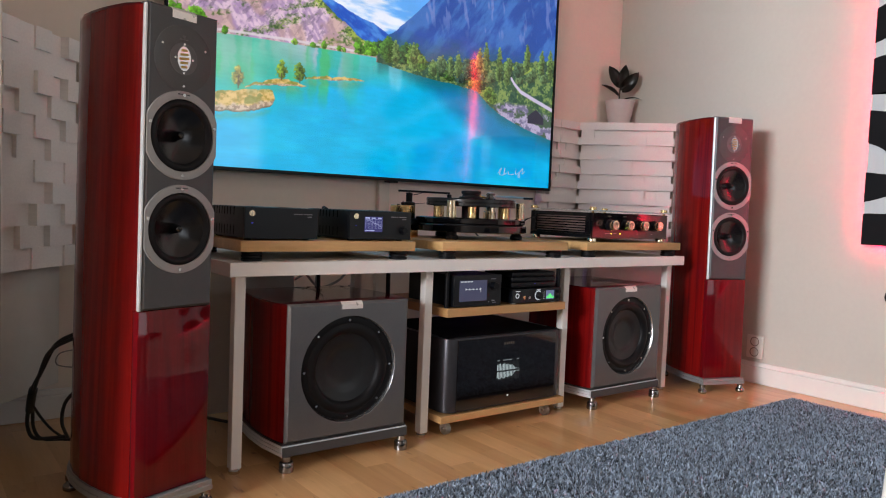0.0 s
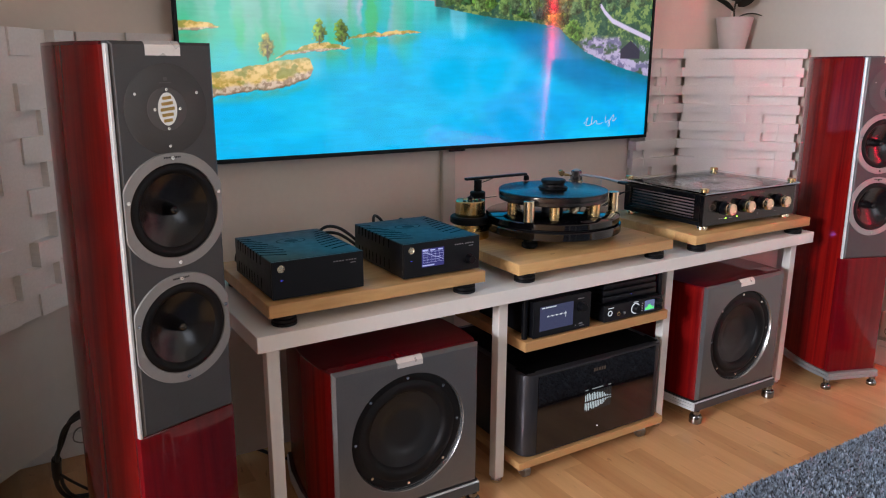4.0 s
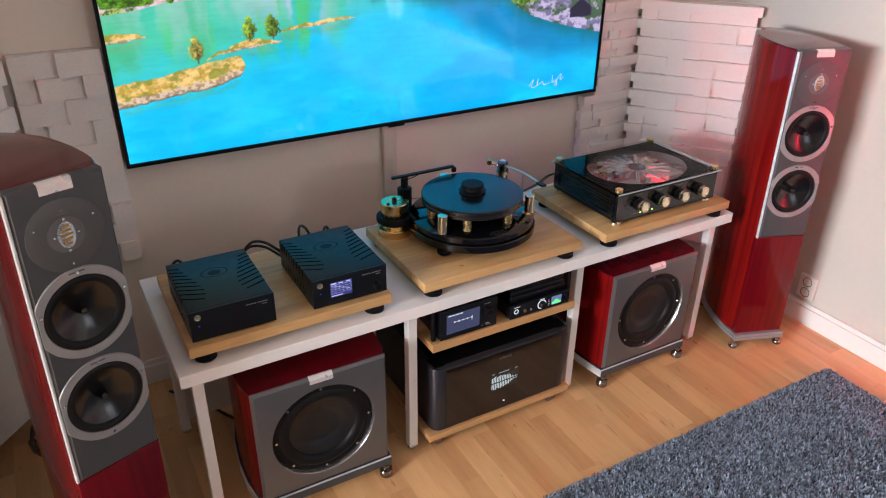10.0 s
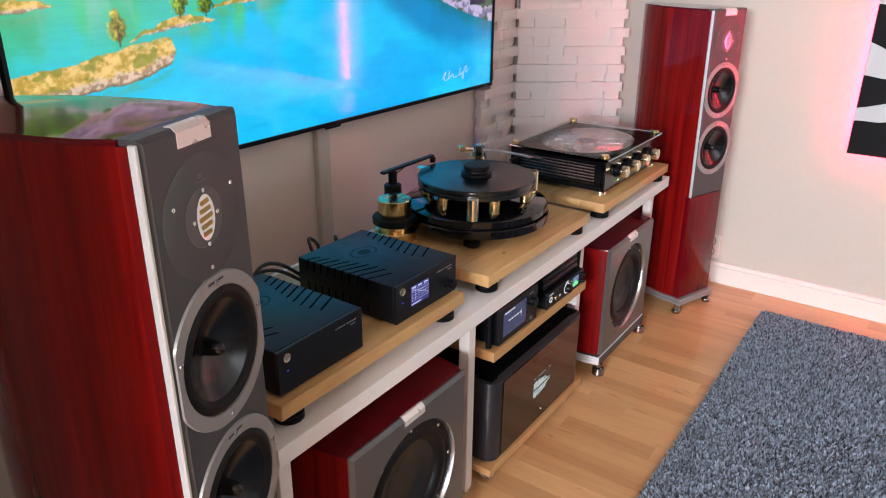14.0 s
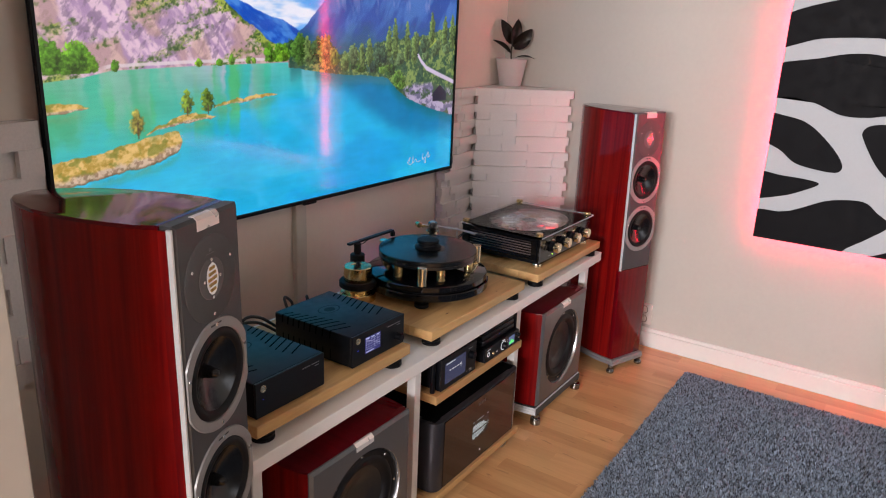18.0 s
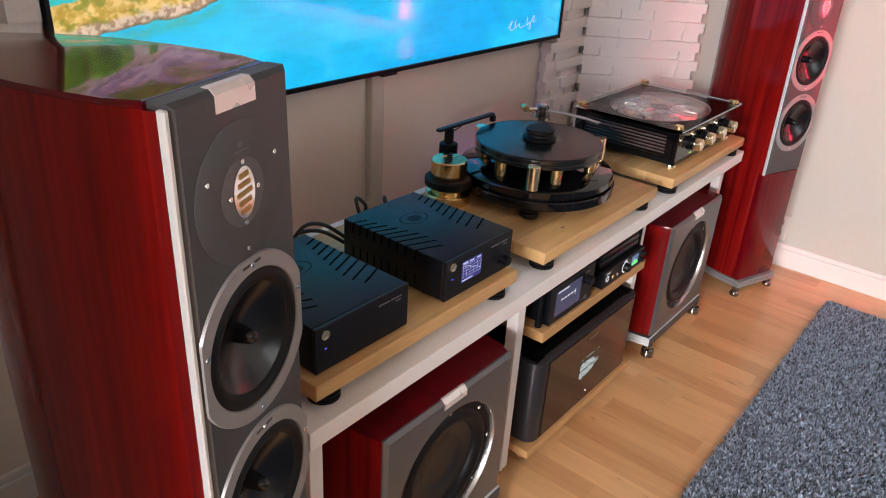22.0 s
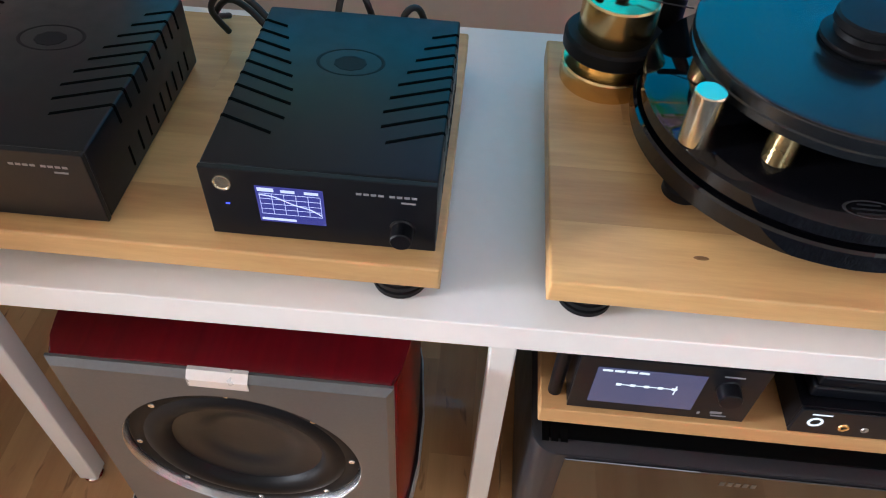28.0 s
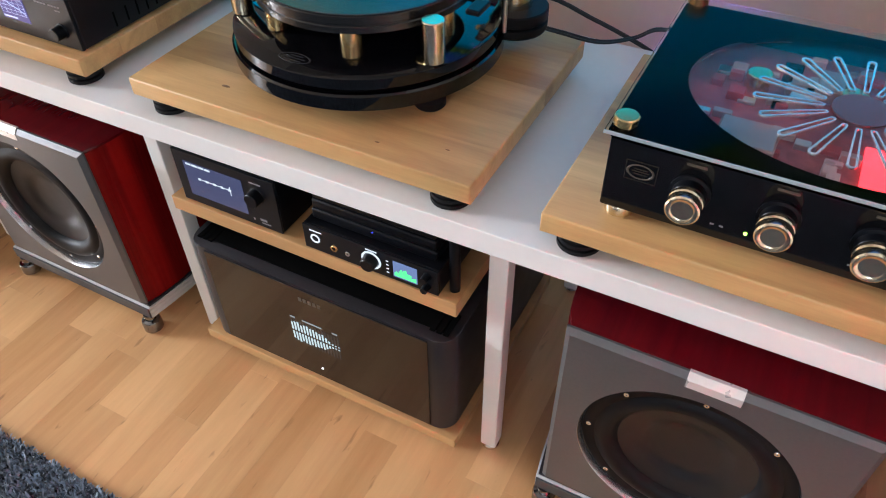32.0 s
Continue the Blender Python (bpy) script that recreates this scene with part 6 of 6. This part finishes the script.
def loudspeaker(m, label, back, aside):
    """Tall floor speaker; x along the baffle, y to the back."""
    ob = thing("floor_speaker", m, label, "loudspeaker", "pair of red floor loudspeakers")
    HW, Z0s, Z1s, SPLIT = 0.0895, 0.058, 1.082, 0.449
    prof = [(HW - 0.001, 0.024), (0.096, 0.06), (0.0985, 0.10), (0.0975, 0.15), (0.092, 0.20), (0.081, 0.25), (0.064, 0.295), (0.042, 0.328), (0.020, 0.345)]
    o = [(x, y) for x, y in prof] + [(-x, y) for x, y in reversed(prof)]
    body = part("cabinet", slab(o, Z0s, Z1s - 0.006, 0.0), VENEER, ob, "red lacquered wood cabinet with curved sides", smooth=25)
    part("top", slab([(x * 0.998, y) for x, y in o], Z1s - 0.0058, Z1s, 0.004, 3), VENEERH, ob, "glossy dark red top", smooth=25)
    part("lower_front", box(-HW, HW, 0.004, 0.0238, Z0s, SPLIT - 0.001, 0.003), VENEERF, ob, "glossy dark red lower front", smooth=30)
    part("baffle", pierced(-HW + 0.005, HW - 0.002, SPLIT, Z1s, 0.0, 0.0238, [(0.0015, 0.6175, 0.0785), (0.0015, 0.8165, 0.0785)], 0.005), BAFFLE, ob, "satin grey baffle")
    # the left chamfer's window reflection, built as a pale strip
    part("edge_highlight", box(-HW - 0.0012, -HW + 0.0046, 0.0015, 0.0105, SPLIT - 0.001, Z1s - 0.004, 0.0012, 1), STRIPM, ob, "window highlight on the baffle edge, built as a bright strip")
    part("side_edge", box(-HW - 0.0006, -HW + 0.0048, 0.0107, 0.0242, SPLIT - 0.001, Z1s - 0.006), VENEER, ob)
    pl = [(x * 1.06, 0.175 + (y - 0.175) * 1.05) for x, y in [(HW, 0.0)] + prof + [(-x, y) for x, y in reversed(prof)] + [(-HW, 0.0)]]
    part("plinth", slab(pl, 0.0465, Z0s - 0.0004, 0.002), PLINTH, ob, "grey layered plinth")
    part("plinth_foot", slab([(x * 1.01, 0.175 + (y - 0.175) * 1.01) for x, y in pl], 0.0345, 0.046, 0.002), PLINTH, ob)
    for fx, fy in ((-0.088, 0.004), (0.088, 0.004), (-0.06, 0.30), (0.06, 0.30)):
        part("foot", lathe([(0, 0), (0.0145, 0), (0.016, 0.002), (0.016, 0.010), (0.0135, 0.0145), (0.010, 0.017), (0.009, 0.022), (0.011, 0.024), (0.011, 0.0343), (0, 0.0343)], 28, Matrix.Translation((fx, fy, 0))), DARKCHROME, ob, "dark chromed foot", smooth=40)
    # tweeter
    tm = at_front(0, 0, 0.979)
    tw = part("tweeter", lathe([(0.0, -0.001), (0.033, -0.001), (0.034, 0.0010), (0.0685, 0.0016), (0.0705, 0.0006), (0.0705, 0)], 72, tm), BLACKCASE, ob, "round grey tweeter plate", smooth=30)
    tw.data.materials[0] = TWEETER
    part("inner_plate", lathe([(0, 0.0012), (0.033, 0.0012), (0.034, 0.0006)], 48, tm), RINGDARK, tw)
    fr = slab([(0.0165 * math.cos(a) + 0.0, 0.0260 * math.sin(a)) for a in [2 * math.pi * i / 24 for i in range(24)]], 0.0014, 0.0026)
    bmesh.ops.transform(fr, matrix=tm, verts=fr.verts[:])
    part("tweeter_frame", fr, CHROME, tw)
    for i in range(5):
        wf_ = 0.0118 - 0.0022 * abs(i - 2)
        s = box(-wf_, wf_, -0.0024, 0.0024, 0.0027, 0.0034, 0.0006, 1)
        bmesh.ops.transform(s, matrix=tm @ Matrix.Translation((0, -0.0176 + i * 0.0088, 0)) @ Matrix.Rotation(radians(6), 4, "Z"), verts=s.verts[:])
        part("tweeter_fold", s, GOLDFOIL, tw, "gold-coloured foil fold")
    for a, r in ((90, 0.0305), (0, 0.0215), (180, 0.0215), (270, 0.0305), (25, 0.058), (155, 0.058), (270, 0.058)):
        screw("screw", 0.0026, tm @ Matrix.Translation((r * math.cos(radians(a)), r * math.sin(radians(a)), 0.0012)), tw)
    # two woofers
    for cz in (0.8165, 0.6175):
        dm = at_front(0.0015, 0, cz)
        rb = bmesh.new()
        seg = 96
        ri, ro, flat = 0.0765, 0.0945, 0.0855
        loops = []
        for rr, zz in ((ri, 0.001), (ri + 0.001, 0.0032), (ro - 0.001, 0.0032), (ro, 0.0)):
            loops.append([rb.verts.new((max(-flat, min(flat, rr * math.cos(2 * math.pi * i / seg))), rr * math.sin(2 * math.pi * i / seg), zz)) for i in range(seg)])
        for a, b in zip(loops, loops[1:]):
            for i in range(seg):
                rb.faces.new((a[i], a[(i + 1) % seg], b[(i + 1) % seg], b[i]))
        bmesh.ops.transform(rb, matrix=dm, verts=rb.verts[:])
        wf = part("woofer", rb, RING, ob, "woofer with satin silver ring", smooth=30)
        part("surround", lathe([(0.0598, -0.0018), (0.063, 0.0028), (0.068, 0.0046), (0.0725, 0.0038), (0.0772, 0.0005)], 72, dm), RUBBER, wf, "black rubber surround", smooth=60)
        part("cone", lathe([(0.0105, -0.0212), (0.02, -0.0192), (0.035, -0.0145), (0.048, -0.0085), (0.0600, -0.0015)], 72, dm), CONE, wf, "glossy black cone", smooth=60)
        part("phase_plug", lathe([(0, 0.003), (0.004, 0.002), (0.0075, -0.003), (0.0095, -0.012), (0.0105, -0.0210)], 32, dm), CONE, wf, "glossy phase plug", smooth=60)
        part("backing", lathe([(0, -0.0225), (0.078, -0.0225)], 24, dm), SLOT, wf)
        for a in (15, 90, 165, 270):
            screw("screw", 0.0034, dm @ Matrix.Translation((0.0855 * math.cos(radians(a)) * (0.96 if a in (15, 165) else 1), 0.0855 * math.sin(radians(a)), 0.003)), wf)
        bars([(-0.0135 + 0.003 * i, cz + 0.0852, 0.0022, 0.0028) for i in range(10)], -0.0032, GREYCASE, wf)
    bars([(-0.010, 1.019, 0.02, 0.0016), (-0.003, 1.023, 0.006, 0.005)], -0.0012, RINGDARK, tw)
    bd = folded_plate(0.0295, 0.021, 0.005, 0.013, Z1s)
    part("badge", bd, BADGE, ob, "plain silver badge plate")
    lean = Matrix.Identity(4)
    lean[1][2], lean[1][3] = back, -0.058 * back
    lean[0][2], lean[0][3] = aside, -0.058 * aside
    for o in ob.children_recursive:
        if not o.name.startswith(("plinth", "foot")):
            o.data.transform(lean)
    return ob


TWEETER = mat("dark_grey_tweeter_plate", (0.062, 0.064, 0.067), 0.5, grain=0.05, scale=200)
RINGDARK = mat("mid_grey_plate", (0.10, 0.10, 0.105), 0.45, grain=0.05)
GOLDFOIL = mat("gold_foil", (0.42, 0.28, 0.10), 0.35, 1.0, grain=0.1)
loudspeaker(Matrix.Translation((0.669, 1.731, 0)) @ Matrix.Rotation(radians(18.4), 4, "Z"), "tall red lacquered floor speaker with grey baffle beside the table", 0.030, 0.028)
loudspeaker(Matrix.Translation((2.814, 1.774, 0)) @ Matrix.Rotation(radians(-20.0), 4, "Z"), "tall red lacquered floor speaker with grey baffle beside the wall socket", 0.018, 0.0)

# speaker cables in the dim corner
for pts, r in ((((0.552, 2.15, 0.336), (0.513, 2.17, 0.309), (0.487, 2.20, 0.240), (0.472, 2.25, 0.180), (0.470, 2.29, 0.12), (0.473, 2.33, 0.07), (0.490, 2.355, 0.027), (0.53, 2.35, 0.020), (0.57, 2.33, 0.026)), 0.0052),
               (((0.552, 2.15, 0.326), (0.500, 2.172, 0.293), (0.480, 2.205, 0.222), (0.476, 2.25, 0.172), (0.480, 2.29, 0.115), (0.488, 2.33, 0.060), (0.51, 2.35, 0.022), (0.56, 2.345, 0.014), (0.60, 2.32, 0.012)), 0.0045),
               (((0.556, 2.16, 0.190), (0.536, 2.18, 0.155), (0.540, 2.24, 0.090), (0.565, 2.30, 0.030)), 0.0045),
               (((0.478, 2.27, 0.135), (0.50, 2.30, 0.095), (0.53, 2.33, 0.050), (0.56, 2.335, 0.022)), 0.0035)):
    tagged(part("speaker_cable", tube(pts, r), CABLE, smooth=60), "black braided speaker cable hanging to the floor", "cable", "speaker cables")
tagged(part("cable_sleeve", tube(((0.475, 2.245, 0.186), (0.473, 2.265, 0.155), (0.473, 2.29, 0.118)), 0.0105), CABLE, smooth=60), "thick black sleeve round two speaker cables", "cable sleeve", "speaker cables")
tagged(part("thin_cable", tube(((0.556, 2.15, 0.297), (0.519, 2.155, 0.289), (0.513, 2.155, 0.262), (0.556, 2.15, 0.251)), 0.0016), GREYCABLE), "thin pale jumper cable on the speaker", "cable", "speaker cables")
for pts in (((1.36, 2.40, 0.47), (1.33, 2.38, 0.42), (1.36, 2.36, 0.38), (1.42, 2.37, 0.36), (1.47, 2.40, 0.40)), ((1.30, 2.42, 0.46), (1.35, 2.40, 0.40), (1.42, 2.39, 0.42), (1.48, 2.42, 0.46)), ((1.22, 2.43, 0.40), (1.30, 2.42, 0.44), (1.38, 2.42, 0.49))):
    tagged(part("cable", tube(pts, 0.0042), GREYCABLE, smooth=60), "grey cable hanging behind the table", "cable", "cables behind the table")
tagged(part("cable", tube(((1.30, 2.31, 0.49), (1.298, 2.30, 0.44), (1.285, 2.28, 0.36), (1.25, 2.25, 0.28), (1.22, 2.215, 0.25)), 0.006), CABLE, smooth=60), "black cable hanging behind the table", "cable", "cables behind the table")
tagged(part("cable", tube(((0.86, 2.52, 0.012), (0.95, 2.40, 0.009), (1.02, 2.28, 0.009), (1.10, 2.25, 0.009)), 0.005), CABLE, smooth=60), "black cable lying on the parquet", "cable", "floor cables")
tagged(part("cable", tube(((2.66, 2.36, 0.40), (2.68, 2.30, 0.36), (2.67, 2.28, 0.30), (2.70, 2.27, 0.24), (2.68, 2.25, 0.12), (2.70, 2.24, 0.02)), 0.004), CABLE, smooth=60), "black cable between table and wall", "cable", "cables behind the table")

# ---- rug ----
rg_ = thing("rug", Matrix.Translation((0, 0, 0)), "dark blue-grey shaggy pile rug on the parquet", "rug")
RX0, RX1, RY0, RY1 = 0.75, 2.905, -1.2, 1.540
part("backing", box(RX0, RX1, RY0, RY1, 0.0, 0.010, 0.003), RUGBASE, rg_)
gen = np.random.RandomState(7)
n_near = 260000
px = gen.uniform(RX0, RX1, n_near)
py = RY1 - np.where(np.arange(n_near) < 225000, (RY1 - 0.1) * gen.rand(n_near) ** 1.25, RY1 - 0.1 + (0.1 - RY0) * gen.rand(n_near))
edge = np.minimum(np.minimum(px - RX0, RX1 - px), RY1 - py)
ht = gen.uniform(0.009, 0.021, n_near) * np.clip(0.5 + edge / 0.03, 0.5, 1)
ang, lean = gen.uniform(0, 2 * np.pi, n_near), gen.uniform(0.003, 0.012, n_near)
wid, turn = gen.uniform(0.0013, 0.0029, n_near), gen.uniform(0, np.pi, n_near)
base = np.stack([px, py, np.full(n_near, 0.0095)], -1)
sidev = np.stack([np.cos(turn) * wid, np.sin(turn) * wid, 0 * wid], -1)
leanv = np.stack([np.cos(ang) * lean, np.sin(ang) * lean, ht], -1)
vv = np.stack([base - sidev, base + sidev, base + leanv * 0.62 + sidev * 0.9 + np.array([0, 0, 0.003]), base + leanv * 0.62 - sidev * 0.9 + np.array([0, 0, 0.003]), base + leanv], 1).reshape(-1, 3)
k = np.arange(n_near)[:, None] * 5
me = bpy.data.meshes.new("shag")
nv_ = len(vv)
me.vertices.add(nv_)
me.vertices.foreach_set("co", vv.astype(np.float32).ravel())
loops = np.concatenate([k, k + 1, k + 2, k + 3, k + 3, k + 2, k + 4], 1)
me.loops.add(loops.size)
me.loops.foreach_set("vertex_index", loops.ravel().astype(np.int32))
me.polygons.add(2 * n_near)
starts = (np.arange(n_near)[:, None] * 7 + np.array([[0, 4]])).ravel()
me.polygons.foreach_set("loop_start", starts.astype(np.int32))
me.update(calc_edges=True)
me.materials.append(RUGM)
pile = new("shag", me)
pile.parent = rg_
tagged(pile, "tufted blue-grey pile", kind="stuff")

# ---- parquet strips ----
fl = tagged(new("floor"), "warm beech strip parquet", "floor", kind="structure")
rnd = random.Random(21)
SW = 0.0655
LENS = (0.26, 0.33, 0.40, 0.47, 0.54)
STRIP = {}
for ln in LENS:
    bm = box(-SW / 2, SW / 2, 0, ln, -0.006, 0.0, 0.00025, 1)
    mes = bpy.data.meshes.new("strip")
    bm.to_mesh(mes)
    bm.free()
    mes.materials.append(FLOOR)
    STRIP[ln] = mes
rest_v, rest_f = [], []
count = 0
x = LX - 0.66
while x < RX + SW / 2:
    y = -1.85
    first = rnd.uniform(0.15, 0.5)
    while y < BY - 0.001:
        ln = rnd.choice(LENS)
        end = min(BY, y + (first if y == -1.85 else ln))
        if 0.3 < x < 3.1 and end > 1.05 and count < 300:
            o = new("strip", STRIP[ln])
            o.parent = fl
            o.location = (x, y, 0)
            o.scale = (1, (end - y) / ln, 1)
            count += 1
        else:
            b0 = len(rest_v)
            rest_v += [(x - SW / 2, y, 0), (x + SW / 2, y, 0), (x + SW / 2, end, 0), (x - SW / 2, end, 0)]
            rest_f.append((b0, b0 + 1, b0 + 2, b0 + 3))
        y = end
    x += SW
x = LX - 0.66 - SW
while x > -4.66:
    b0 = len(rest_v)
    rest_v += [(x - SW / 2, -1.85, 0), (x + SW / 2, -1.85, 0), (x + SW / 2, BY, 0), (x - SW / 2, BY, 0)]
    rest_f.append((b0, b0 + 1, b0 + 2, b0 + 3))
    x -= SW
me = bpy.data.meshes.new("strips_beyond")
me.from_pydata(rest_v, [], rest_f)
me.materials.append(FLOOR)
rs = new("strips_beyond", me)
rs.parent = fl
tagged(rs, "beech parquet strips farther off", kind="stuff")
